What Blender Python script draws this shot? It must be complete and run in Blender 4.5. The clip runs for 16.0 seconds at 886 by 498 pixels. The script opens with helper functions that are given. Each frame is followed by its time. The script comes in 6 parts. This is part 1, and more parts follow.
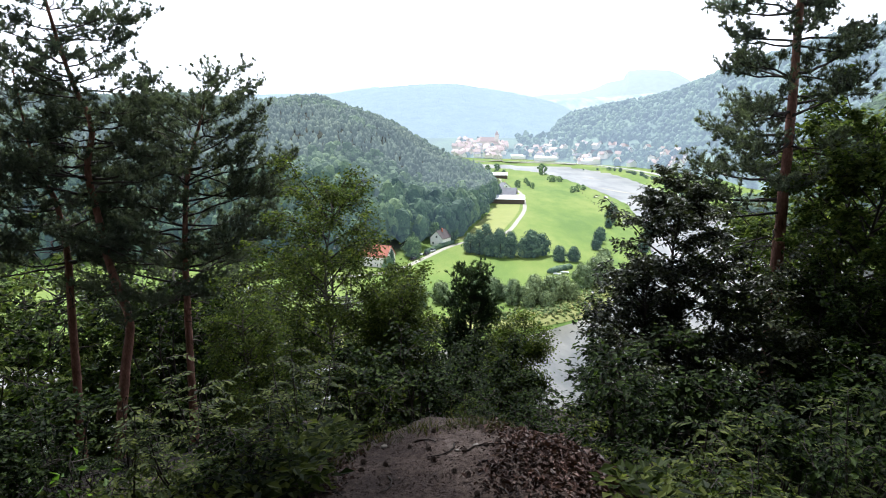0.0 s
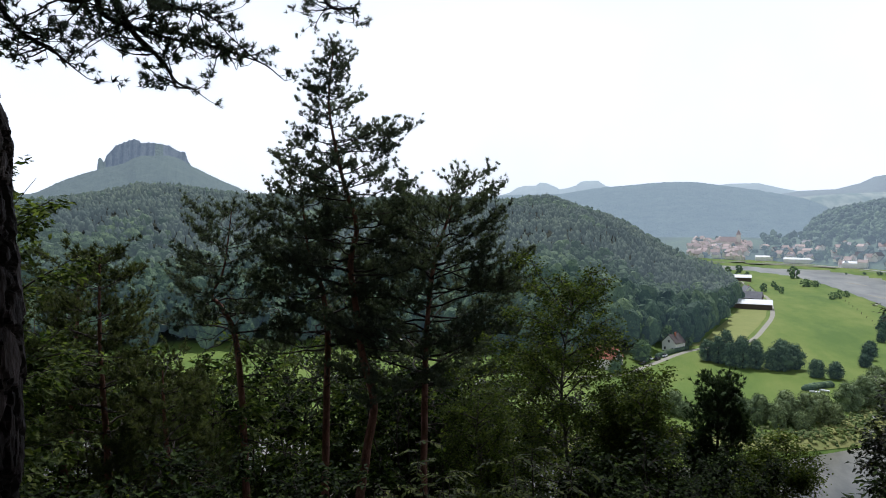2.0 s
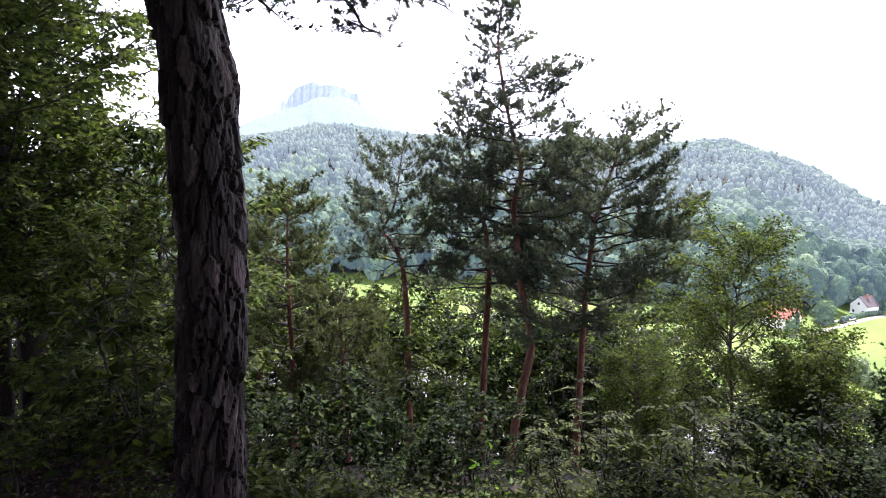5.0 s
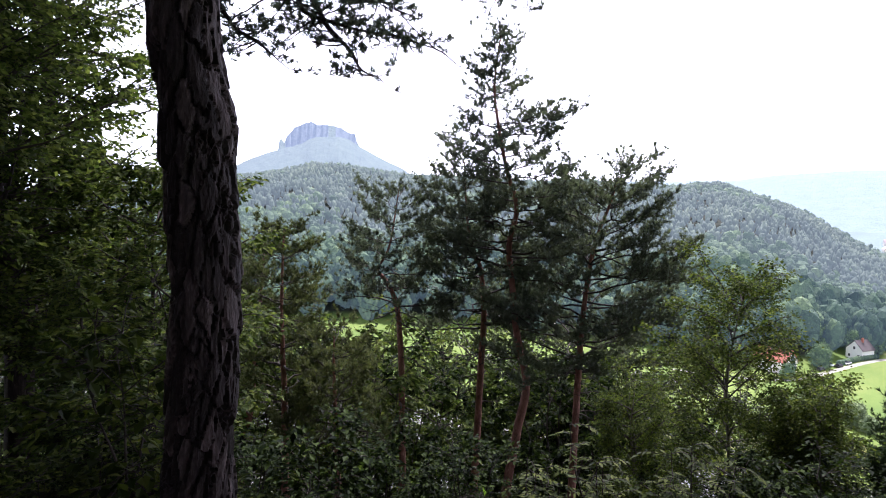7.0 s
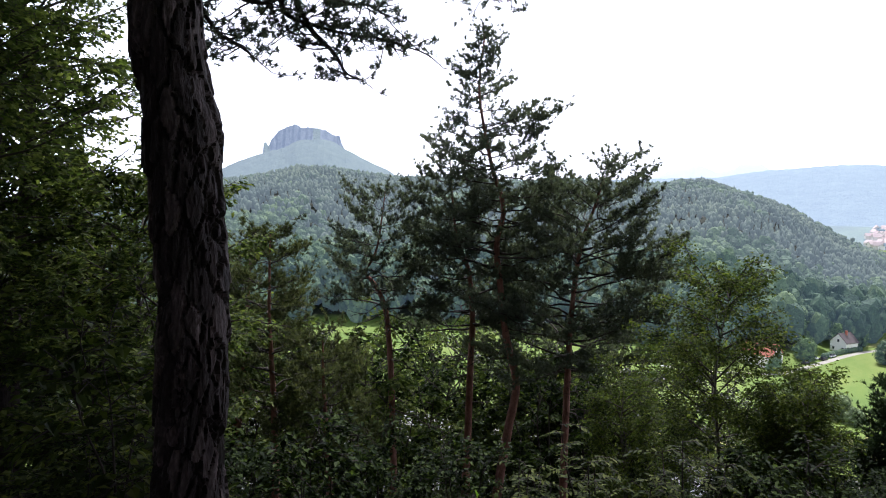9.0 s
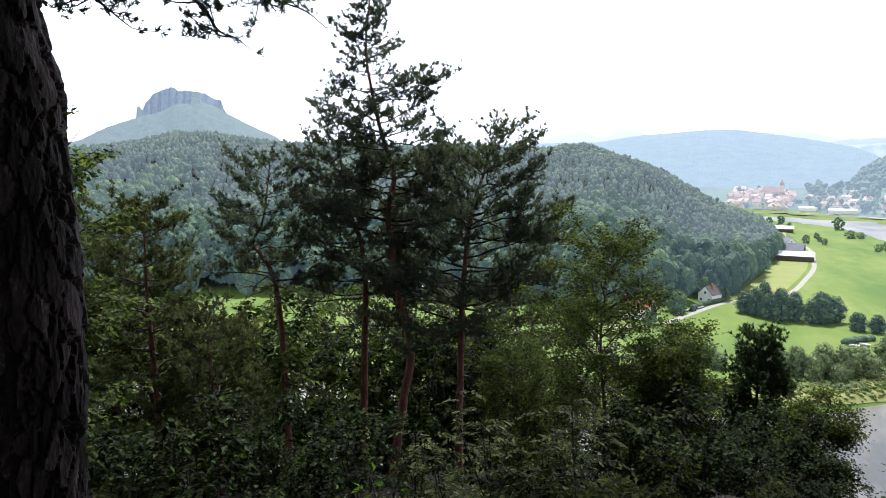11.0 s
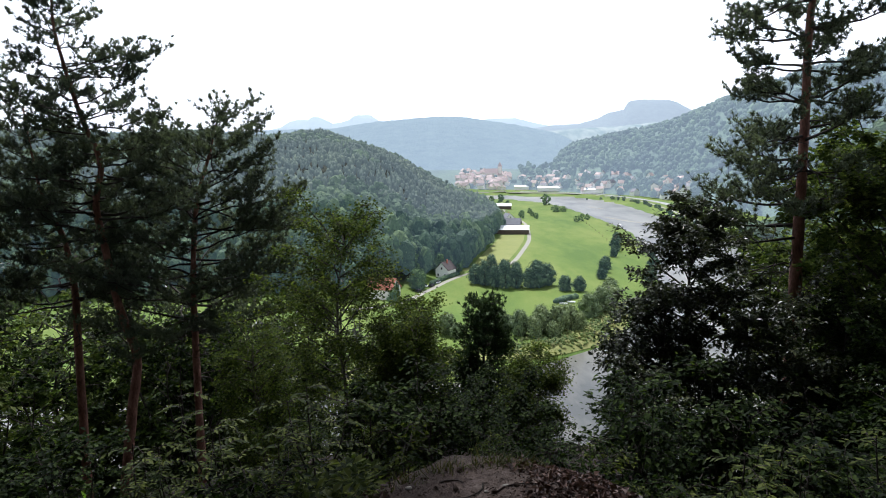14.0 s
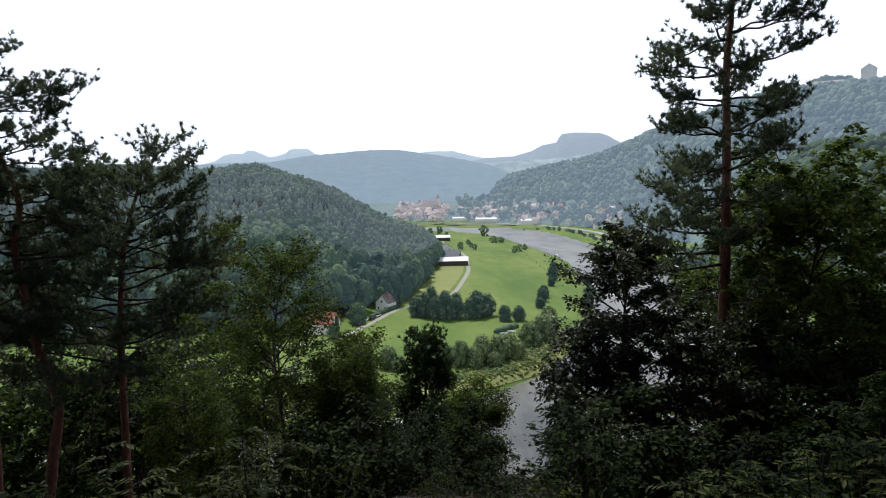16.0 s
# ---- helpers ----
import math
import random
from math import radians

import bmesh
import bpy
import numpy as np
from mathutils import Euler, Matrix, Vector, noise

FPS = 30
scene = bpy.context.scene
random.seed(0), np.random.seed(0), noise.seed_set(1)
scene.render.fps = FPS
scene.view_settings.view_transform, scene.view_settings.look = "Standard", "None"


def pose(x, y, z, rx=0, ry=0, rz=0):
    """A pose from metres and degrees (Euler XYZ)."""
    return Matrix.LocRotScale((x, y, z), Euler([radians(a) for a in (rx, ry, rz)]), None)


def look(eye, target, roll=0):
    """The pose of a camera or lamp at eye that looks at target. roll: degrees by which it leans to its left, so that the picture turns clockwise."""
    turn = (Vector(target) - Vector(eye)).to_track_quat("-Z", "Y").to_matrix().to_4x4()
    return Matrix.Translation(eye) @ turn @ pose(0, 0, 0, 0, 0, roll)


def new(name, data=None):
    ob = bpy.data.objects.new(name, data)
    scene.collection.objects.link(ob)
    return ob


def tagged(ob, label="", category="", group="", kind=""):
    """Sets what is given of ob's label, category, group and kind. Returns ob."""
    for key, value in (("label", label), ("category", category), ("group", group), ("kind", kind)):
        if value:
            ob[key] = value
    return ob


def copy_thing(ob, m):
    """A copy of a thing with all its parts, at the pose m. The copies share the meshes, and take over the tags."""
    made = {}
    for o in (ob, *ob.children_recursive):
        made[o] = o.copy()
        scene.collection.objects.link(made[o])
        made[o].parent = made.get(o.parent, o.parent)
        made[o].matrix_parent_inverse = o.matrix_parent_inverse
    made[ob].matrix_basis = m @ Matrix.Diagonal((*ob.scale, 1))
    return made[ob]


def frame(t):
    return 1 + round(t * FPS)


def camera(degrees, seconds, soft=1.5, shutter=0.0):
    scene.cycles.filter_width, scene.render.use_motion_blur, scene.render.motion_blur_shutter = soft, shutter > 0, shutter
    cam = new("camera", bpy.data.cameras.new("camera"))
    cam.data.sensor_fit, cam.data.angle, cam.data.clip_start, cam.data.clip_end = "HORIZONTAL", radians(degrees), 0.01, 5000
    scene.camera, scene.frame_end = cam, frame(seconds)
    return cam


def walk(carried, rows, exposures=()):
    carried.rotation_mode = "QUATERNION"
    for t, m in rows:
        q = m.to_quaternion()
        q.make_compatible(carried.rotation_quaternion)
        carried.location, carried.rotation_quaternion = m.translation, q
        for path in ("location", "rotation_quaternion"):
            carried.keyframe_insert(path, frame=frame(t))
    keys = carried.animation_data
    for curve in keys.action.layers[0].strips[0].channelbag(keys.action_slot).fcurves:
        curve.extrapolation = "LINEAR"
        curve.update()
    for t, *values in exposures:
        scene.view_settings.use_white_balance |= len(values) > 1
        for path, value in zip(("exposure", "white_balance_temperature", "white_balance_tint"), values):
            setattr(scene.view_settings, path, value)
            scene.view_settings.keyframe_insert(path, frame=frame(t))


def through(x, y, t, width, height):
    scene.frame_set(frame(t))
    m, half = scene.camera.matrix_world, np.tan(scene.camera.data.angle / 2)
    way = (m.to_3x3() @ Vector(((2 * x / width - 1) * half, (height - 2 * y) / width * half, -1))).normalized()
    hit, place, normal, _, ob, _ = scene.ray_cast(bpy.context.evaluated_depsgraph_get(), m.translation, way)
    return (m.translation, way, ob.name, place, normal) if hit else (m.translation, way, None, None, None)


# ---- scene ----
cam = camera(67.3, 16.0, 1.05)

PATH = [
    (0, (0.031, -0.254, 62.026), (0.0283, 1.7126, 61.6622), 0.13),
    (0.5, (0.01, -0.275, 62.032), (-0.1190, 1.6959, 61.7175), 1.27),
    (1, (-0.049, -0.222, 61.975), (-0.2489, 1.7582, 61.7775), 0.60),
    (1.5, (-0.066, -0.283, 61.993), (-0.5087, 1.6629, 61.8611), 0.38),
    (2, (-0.11, -0.297, 62.022), (-0.7766, 1.5872, 61.9483), 0.11),
    (2.5, (-0.112, -0.328, 62.025), (-0.8601, 1.5260, 61.9709), -0.02),
    (3, (-0.112, -0.328, 62.028), (-0.9365, 1.4933, 61.9734), 0.27),
    (3.5, (-0.109, -0.359, 62.015), (-1.0535, 1.3935, 61.8239), 0.12),
    (4, (-0.119, -0.389, 62.008), (-1.1803, 1.2839, 61.7341), 0.31),
    (6.5, (-0.106, -0.43, 62.006), (-1.2012, 1.2354, 61.8413), 2.20),
    (7, (-0.114, -0.418, 62.018), (-1.1951, 1.2594, 61.8855), 1.85),
    (7.5, (-0.117, -0.413, 62.027), (-1.1703, 1.2838, 61.9197), 2.30),
    (8, (-0.11, -0.413, 62.033), (-1.1624, 1.2850, 61.9367), 1.33),
    (8.5, (-0.115, -0.415, 62.028), (-1.1661, 1.2829, 61.9179), 1.09),
    (11, (-0.18, -0.283, 62.041), (-0.9373, 1.5541, 61.8141), 0.27),
    (11.5, (-0.13, -0.2, 62.024), (-0.6077, 1.7261, 61.7754), -0.22),
    (12, (-0.113, -0.179, 62.02), (-0.4924, 1.7699, 61.7796), -0.86),
    (12.5, (-0.095, -0.177, 62.018), (-0.3983, 1.7849, 61.7750), -0.46),
    (13, (-0.081, -0.175, 62.015), (-0.2658, 1.8008, 61.7657), -0.77),
    (13.5, (-0.067, -0.138, 61.999), (-0.1447, 1.8420, 61.7279), -0.67),
    (14, (-0.066, -0.131, 61.997), (-0.0827, 1.8506, 61.7268), -0.82),
    (14.5, (-0.06, -0.109, 61.997), (0.0039, 1.8717, 61.7270), -0.59),
    (15, (-0.058, -0.106, 61.993), (0.0355, 1.8766, 61.7472), -0.94),
    (15.5, (-0.059, -0.096, 61.994), (0.0558, 1.8897, 61.7849), -1.03),
    (16, (-0.061, -0.093, 62.007), (0.1056, 1.8921, 61.8293), -1.38),
]
EXPOSURE = [(0, 0.75), (0.6, 0.55), (1, -0.08), (1.5, -0.46), (2.5, -0.48), (3.2, -0.42), (3.6, 0.4), (3.9, 1.62), (4.2, 1.68), (6.3, 1.5), (7, 1.02), (7.8, 0.62), (8.7, 0.55), (10.8, 0.52), (11.5, 0.47), (13, 0.34), (13.5, 0.34), (14, 0.14), (14.5, 0.1), (15.2, 0.1), (15.5, 0.1), (16, -0.38)]
walk(cam, [(t, look(eye, target, roll)) for t, eye, target, roll in PATH], [(t, e, 5650, float(np.interp(t, (3.5, 3.9, 6.3, 8.7, 11.5), (12, 29, 30, 21, 13)))) for t, e in EXPOSURE])

# ---------------------------------------------------------------- light
SUN_AZ, SUN_EL = -12.0, 59.0          # degrees clockwise from +y, and above the horizon
world = bpy.data.worlds.new("hazy_sky")
scene.world = world
world.use_nodes = True
wt = world.node_tree
wt.nodes.clear()
w_out = wt.nodes.new("ShaderNodeOutputWorld")
w_bg = wt.nodes.new("ShaderNodeBackground")
w_sky = wt.nodes.new("ShaderNodeTexSky")
w_sky.sky_type = "NISHITA"
w_sky.sun_disc = False
w_sky.sun_elevation, w_sky.sun_rotation = radians(SUN_EL), radians(SUN_AZ)
w_sky.air_density, w_sky.dust_density, w_sky.ozone_density = 1.2, 6.0, 1.0
w_mix = wt.nodes.new("ShaderNodeMix")
w_mix.data_type = "RGBA"
w_cloud = wt.nodes.new("ShaderNodeTexNoise")
w_cloud.inputs["Scale"].default_value, w_cloud.inputs["Detail"].default_value = 2.2, 5
w_ramp = wt.nodes.new("ShaderNodeMapRange")
w_ramp.inputs["From Min"].default_value, w_ramp.inputs["From Max"].default_value = 0.3, 0.65
w_ramp.inputs["To Min"].default_value, w_ramp.inputs["To Max"].default_value = 0.75, 0.95
wt.links.new(w_cloud.outputs["Fac"], w_ramp.inputs["Value"])
wt.links.new(w_ramp.outputs["Result"], w_mix.inputs[0])
wt.links.new(w_sky.outputs["Color"], w_mix.inputs[6])
# the haze is brightest low over the horizon and thins out towards the zenith
w_co = wt.nodes.new("ShaderNodeTexCoord")
w_sep = wt.nodes.new("ShaderNodeSeparateXYZ")
wt.links.new(w_co.outputs["Generated"], w_sep.inputs[0])
w_el = wt.nodes.new("ShaderNodeMapRange")
w_el.interpolation_type = "SMOOTHSTEP"
w_el.inputs["From Min"].default_value, w_el.inputs["From Max"].default_value = 0.2, 0.78
wt.links.new(w_sep.outputs["Z"], w_el.inputs["Value"])
w_veil = wt.nodes.new("ShaderNodeMix")
w_veil.data_type = "RGBA"
w_veil.inputs[6].default_value, w_veil.inputs[7].default_value = (15.6, 15.7, 15.8, 1), (1.6, 1.8, 2.1, 1)
wt.links.new(w_el.outputs["Result"], w_veil.inputs[0])
wt.links.new(w_veil.outputs[2], w_mix.inputs[7])
wt.links.new(w_mix.outputs[2], w_bg.inputs["Color"])
w_bg.inputs["Strength"].default_value = 0.11
wt.links.new(w_bg.outputs["Background"], w_out.inputs["Surface"])

sun_data = bpy.data.lights.new("sun", "SUN")
sun_data.energy, sun_data.angle, sun_data.color = 5.0, radians(5), (1.0, 0.95, 0.86)
sun = new("sun", sun_data)
sun_dir = Vector((math.sin(radians(SUN_AZ)) * math.cos(radians(SUN_EL)), math.cos(radians(SUN_AZ)) * math.cos(radians(SUN_EL)), math.sin(radians(SUN_EL))))
sun.matrix_world = look(sun_dir * 150 + Vector((0, 0, 62)), (0, 0, 62))


# ---------------------------------------------------------------- materials
def nodes_of(name):
    m = bpy.data.materials.new(name)
    m.use_nodes = True
    t = m.node_tree
    return m, t, t.nodes["Principled BSDF"], t.nodes["Material Output"]


def ramp_node(t, stops):
    r = t.nodes.new("ShaderNodeValToRGB")
    e = r.color_ramp.elements
    while len(e) < len(stops):
        e.new(0.5)
    for el, (p, c) in zip(e, stops):
        el.position, el.color = p, (*c, 1)
    return r


def mix_node(t, fac, a, b, blend="MIX"):
    n = t.nodes.new("ShaderNodeMix")
    n.data_type, n.blend_type = "RGBA", blend
    for sock, v in ((0, fac), (6, a), (7, b)):
        if hasattr(v, "is_linked"):
            t.links.new(v, n.inputs[sock])
        elif sock == 0:
            n.inputs[0].default_value = v
        else:
            n.inputs[sock].default_value = (*v, 1)
    return n.outputs[2]


def noise_node(t, scale, detail=4, stretch=None, rough=0.55):
    n = t.nodes.new("ShaderNodeTexNoise")
    n.inputs["Scale"].default_value, n.inputs["Detail"].default_value, n.inputs["Roughness"].default_value = scale, detail, rough
    g = t.nodes.new("ShaderNodeNewGeometry")
    src = g.outputs["Position"]
    if stretch:
        mp = t.nodes.new("ShaderNodeMapping")
        mp.inputs["Scale"].default_value = stretch
        t.links.new(src, mp.inputs["Vector"])
        src = mp.outputs["Vector"]
    t.links.new(src, n.inputs["Vector"])
    return n.outputs["Fac"]


def bump_node(t, p, height, strength, distance):
    b = t.nodes.new("ShaderNodeBump")
    b.inputs["Strength"].default_value, b.inputs["Distance"].default_value = strength, distance
    t.links.new(height, b.inputs["Height"])
    t.links.new(b.outputs["Normal"], p.inputs["Normal"])


def surface(name, stops, scale, rough=0.8, bump=0.3, dist=0.02, fine=6.0, stretch=None, spec=0.3, haze_glow=0.0, haze_col=(1, 1, 1)):
    """A matt surface with patches at one scale and grain at a finer one."""
    m, t, p, _ = nodes_of(name)
    coarse, grain = noise_node(t, scale, 4, stretch), noise_node(t, scale * fine, 5, stretch)
    r = ramp_node(t, stops)
    add = t.nodes.new("ShaderNodeMath")
    add.operation = "MULTIPLY_ADD"
    add.inputs[1].default_value = 0.45
    t.links.new(grain, add.inputs[0])
    half = t.nodes.new("ShaderNodeMath")
    half.operation = "MULTIPLY"
    half.inputs[1].default_value = 0.55
    t.links.new(coarse, half.inputs[0])
    t.links.new(half.outputs[0], add.inputs[2])
    t.links.new(add.outputs[0], r.inputs["Fac"])
    t.links.new(r.outputs["Color"], p.inputs["Base Color"])
    p.inputs["Roughness"].default_value, p.inputs["Specular IOR Level"].default_value = rough, spec
    bump_node(t, p, grain, bump, dist)
    # distance haze is imitated by letting the surface emit
    if haze_glow:
        p.inputs["Emission Color"].default_value, p.inputs["Emission Strength"].default_value = (*haze_col, 1), haze_glow
    return m


def foliage(name, dark, mid, light, through=0.35, rough=0.5, patch=0.6, spec=0.35):
    """Leaves: the colour varies from leaf to leaf and in patches, and light passes through them."""
    m, t, p, out = nodes_of(name)
    g = t.nodes.new("ShaderNodeNewGeometry")
    r = ramp_node(t, [(0.0, dark), (0.55, mid), (1.0, light)])
    t.links.new(g.outputs["Random Per Island"], r.inputs["Fac"])
    n = noise_node(t, patch, 3)
    pr = ramp_node(t, [(0.3, (0.6, 0.62, 0.6)), (0.7, (1.25, 1.2, 1.1))])
    t.links.new(n, pr.inputs["Fac"])
    col = mix_node(t, 1.0, r.outputs["Color"], pr.outputs["Color"], "MULTIPLY")
    t.links.new(col, p.inputs["Base Color"])
    p.inputs["Roughness"].default_value, p.inputs["Specular IOR Level"].default_value = rough, spec
    tr = t.nodes.new("ShaderNodeBsdfTranslucent")
    warm = mix_node(t, 1.0, col, (1.2, 1.3, 0.55), "MULTIPLY")
    t.links.new(warm, tr.inputs["Color"])
    ms = t.nodes.new("ShaderNodeMixShader")
    ms.inputs["Fac"].default_value = through
    t.links.new(p.outputs["BSDF"], ms.inputs[1])
    t.links.new(tr.outputs["BSDF"], ms.inputs[2])
    t.links.new(ms.outputs["Shader"], out.inputs["Surface"])
    return m


def canopy(name, dark, mid, light, haze_glow=0.0, haze_col=(0.5, 0.62, 0.7), grain=0.9, patch=0.02, fuzz=0.1):
    """Far crowns: a lumpy leaf surface, different from crown to crown and from stand to stand."""
    m, t, p, _ = nodes_of(name)
    g = t.nodes.new("ShaderNodeNewGeometry")
    r = ramp_node(t, [(0.0, dark), (0.5, mid), (1.0, light)])
    t.links.new(g.outputs["Random Per Island"], r.inputs["Fac"])
    stand = ramp_node(t, [(0.35, (0.62, 0.7, 0.74)), (0.65, (1.25, 1.2, 1.02))])
    t.links.new(noise_node(t, patch, 3), stand.inputs["Fac"])
    col = mix_node(t, 1.0, r.outputs["Color"], stand.outputs["Color"], "MULTIPLY")
    fine = noise_node(t, grain, 4, None, 0.7)
    fr = ramp_node(t, [(0.33, (0.55, 0.57, 0.6)), (0.68, (1.32, 1.32, 1.26))])
    t.links.new(fine, fr.inputs["Fac"])
    t.links.new(mix_node(t, 1.0, col, fr.outputs["Color"], "MULTIPLY"), p.inputs["Base Color"])
    p.inputs["Roughness"].default_value, p.inputs["Specular IOR Level"].default_value = 0.75, 0.15
    bump_node(t, p, fine, 0.5, 1.2)
    p.inputs["Sheen Weight"].default_value, p.inputs["Sheen Roughness"].default_value = fuzz, 0.6
    p.inputs["Sheen Tint"].default_value = (0.85, 0.95, 0.9, 1)
    # far crowns emit a blue tint that stands in for distance haze
    if haze_glow:
        p.inputs["Emission Color"].default_value, p.inputs["Emission Strength"].default_value = (*haze_col, 1), haze_glow
    return m


def plain(name, col, rough=0.7, var=0.12, scale=2.0, metal=0.0):
    a, b = tuple(c * (1 - var) for c in col), tuple(min(1, c * (1 + var)) for c in col)
    m = surface(name, [(0.3, a), (0.7, b)], scale, rough, 0.15, 0.01)
    m.node_tree.nodes["Principled BSDF"].inputs["Metallic"].default_value = metal
    return m


M_needle = foliage("pine_needles", (0.0696, 0.086, 0.0842), (0.1124, 0.134, 0.1274), (0.1552, 0.178, 0.162), 0.38, 0.65, 0.7, 0.08)
M_spruce = foliage("dark_needles", (0.03, 0.052, 0.034), (0.055, 0.085, 0.052), (0.085, 0.12, 0.068), 0.25, 0.65, 0.7, 0.08)
M_birch = foliage("birch_leaves", (0.0281, 0.044, 0.014), (0.0643, 0.09, 0.0259), (0.1462, 0.175, 0.0518), 0.5, 0.6, 0.7, 0.12)
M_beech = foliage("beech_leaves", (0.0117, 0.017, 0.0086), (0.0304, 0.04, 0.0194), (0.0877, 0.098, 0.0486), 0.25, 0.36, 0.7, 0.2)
M_oak = foliage("oak_leaves", (0.0234, 0.038, 0.013), (0.076, 0.108, 0.0367), (0.1638, 0.195, 0.0691), 0.48, 0.6, 0.7, 0.05)
M_rowan = foliage("rowan_leaves", (0.0117, 0.02, 0.0054), (0.0468, 0.066, 0.0173), (0.1404, 0.165, 0.0454), 0.5, 0.5, 0.7, 0.06)
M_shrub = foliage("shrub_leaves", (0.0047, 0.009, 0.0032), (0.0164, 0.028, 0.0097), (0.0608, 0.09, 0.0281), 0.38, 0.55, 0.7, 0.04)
M_bright = foliage("young_leaves", (0.06, 0.12, 0.02), (0.09, 0.165, 0.03), (0.13, 0.22, 0.045), 0.5, 0.5)
M_grass = foliage("grass_blades", (0.03, 0.04, 0.012), (0.06, 0.07, 0.02), (0.13, 0.11, 0.045), 0.3, 0.5)
M_litter = foliage("dead_beech_leaves", (0.03, 0.015, 0.011), (0.065, 0.032, 0.025), (0.15, 0.088, 0.07), 0.05, 0.6, 3.0)
M_bark = surface("pine_bark", [(0.32, (0.009, 0.006, 0.005)), (0.52, (0.026, 0.017, 0.016)), (0.68, (0.075, 0.053, 0.05))], 16, 0.7, 0.9, 0.015, 5, (1, 1, 0.3), 0.3)
M_bark_pale = surface("pale_bark_plates", [(0.32, (0.022, 0.015, 0.013)), (0.52, (0.07, 0.05, 0.047)), (0.68, (0.2, 0.15, 0.14))], 18, 0.7, 0.9, 0.012, 5, (1, 1, 0.3), 0.3)
M_needle_warm = foliage("olive_needles", (0.0491, 0.064, 0.0367), (0.0913, 0.108, 0.0583), (0.1404, 0.15, 0.0842), 0.35, 0.65, 0.7, 0.08)
M_barkred = surface("red_pine_bark", [(0.3, (0.065, 0.03, 0.022)), (0.55, (0.215, 0.1, 0.07)), (0.75, (0.4, 0.225, 0.165))], 10, 0.85, 0.7, 0.012, 5, (1, 1, 0.4))
# cracks between bark plates: their shade is put in as a near-black colour
M_crack_shade = surface("bark_crack_shade", [(0.3, (0.01, 0.008, 0.007)), (0.7, (0.03, 0.022, 0.018))], 12, 0.95, 0.5, 0.006)
M_twig = surface("grey_twigs", [(0.3, (0.02, 0.016, 0.013)), (0.7, (0.06, 0.048, 0.04))], 14, 0.9, 0.4, 0.006)
M_birchbark = surface("young_bark", [(0.3, (0.05, 0.045, 0.035)), (0.7, (0.17, 0.155, 0.125))], 8, 0.8, 0.4, 0.006, 6, (1, 1, 2.5))
# woods of the left hill: distance haze is put into their emission
M_wood_near = canopy("broadleaf_canopy_haze", (0.036, 0.064, 0.034), (0.066, 0.108, 0.052), (0.12, 0.17, 0.074), 0.05, (0.42, 0.6, 0.78), 0.8, 0.02, 0.0)
M_wood_far = canopy("hillside_canopy_haze", (0.035, 0.06, 0.028), (0.06, 0.096, 0.042), (0.105, 0.148, 0.06), 0.16, (0.525, 0.64, 0.66), 0.55, 0.02, 0.0)
M_wood_low = canopy("lower_hillside_canopy_haze", (0.036, 0.062, 0.028), (0.062, 0.1, 0.042), (0.11, 0.155, 0.062), 0.125, (0.51, 0.64, 0.69), 0.7, 0.02, 0.0)
M_pine_far = canopy("pine_canopy_haze", (0.03, 0.046, 0.028), (0.05, 0.07, 0.042), (0.078, 0.1, 0.058), 0.165, (0.52, 0.635, 0.67), 0.5, 0.015, 0.0)
M_bankgrowth = canopy("bank_weeds", (0.1, 0.15, 0.045), (0.16, 0.2, 0.06), (0.27, 0.26, 0.1), 0, (1, 1, 1), 2.0, 0.08, 0.0)
M_willow = canopy("willow_canopy", (0.13, 0.17, 0.075), (0.21, 0.26, 0.115), (0.31, 0.36, 0.165), 0, (1, 1, 1), 1.6)
# garden trees and dark bushes get a slight emitted haze as well
M_garden = canopy("garden_tree_canopy_haze", (0.08, 0.13, 0.045), (0.125, 0.19, 0.065), (0.18, 0.255, 0.09), 0.03, (0.42, 0.6, 0.8), 1.6, 0.02, 0.0)
M_hedge = canopy("dark_bush_canopy_haze", (0.05, 0.085, 0.055), (0.08, 0.128, 0.075), (0.13, 0.185, 0.098), 0.02, (0.42, 0.6, 0.8), 1.6, 0.02, 0.0)
HAZE_GLOW = (0.63, 0.68, 0.755)
# right bank woods, town slope and foothill: haze is painted as emission
M_right_far = canopy("distant_woods_haze", (0.03, 0.055, 0.035), (0.055, 0.09, 0.052), (0.095, 0.14, 0.075), 0.33, (0.565, 0.665, 0.775), 0.3, 0.01, 0.0)
M_foothill = canopy("foothill_canopy_haze", (0.028, 0.052, 0.022), (0.052, 0.09, 0.036), (0.095, 0.14, 0.055), 0.085, (0.56, 0.64, 0.72), 0.5, 0.02, 0.0)
# distant hills: blue haze is put into their emission and base tints
M_ridge = surface("distant_ridge_haze", [(0.35, (0.04, 0.065, 0.06)), (0.65, (0.085, 0.12, 0.095))], 0.03, 0.9, 0.8, 10, 5, None, 0.1, 0.5, (0.57, 0.67, 0.79))
M_ridge2 = surface("farthest_ridge_haze", [(0.35, (0.1, 0.14, 0.13)), (0.65, (0.14, 0.18, 0.16))], 0.008, 0.9, 0.5, 8, 4, None, 0.1, 0.7, HAZE_GLOW)
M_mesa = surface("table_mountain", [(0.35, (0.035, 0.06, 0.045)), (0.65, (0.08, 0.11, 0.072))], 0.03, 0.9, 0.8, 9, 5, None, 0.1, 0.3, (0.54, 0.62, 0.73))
M_table_hill = surface("table_hill_haze", [(0.35, (0.06, 0.085, 0.085)), (0.65, (0.09, 0.12, 0.11))], 0.01, 0.9, 0.4, 6, 4, None, 0.1, 0.58, HAZE_GLOW)
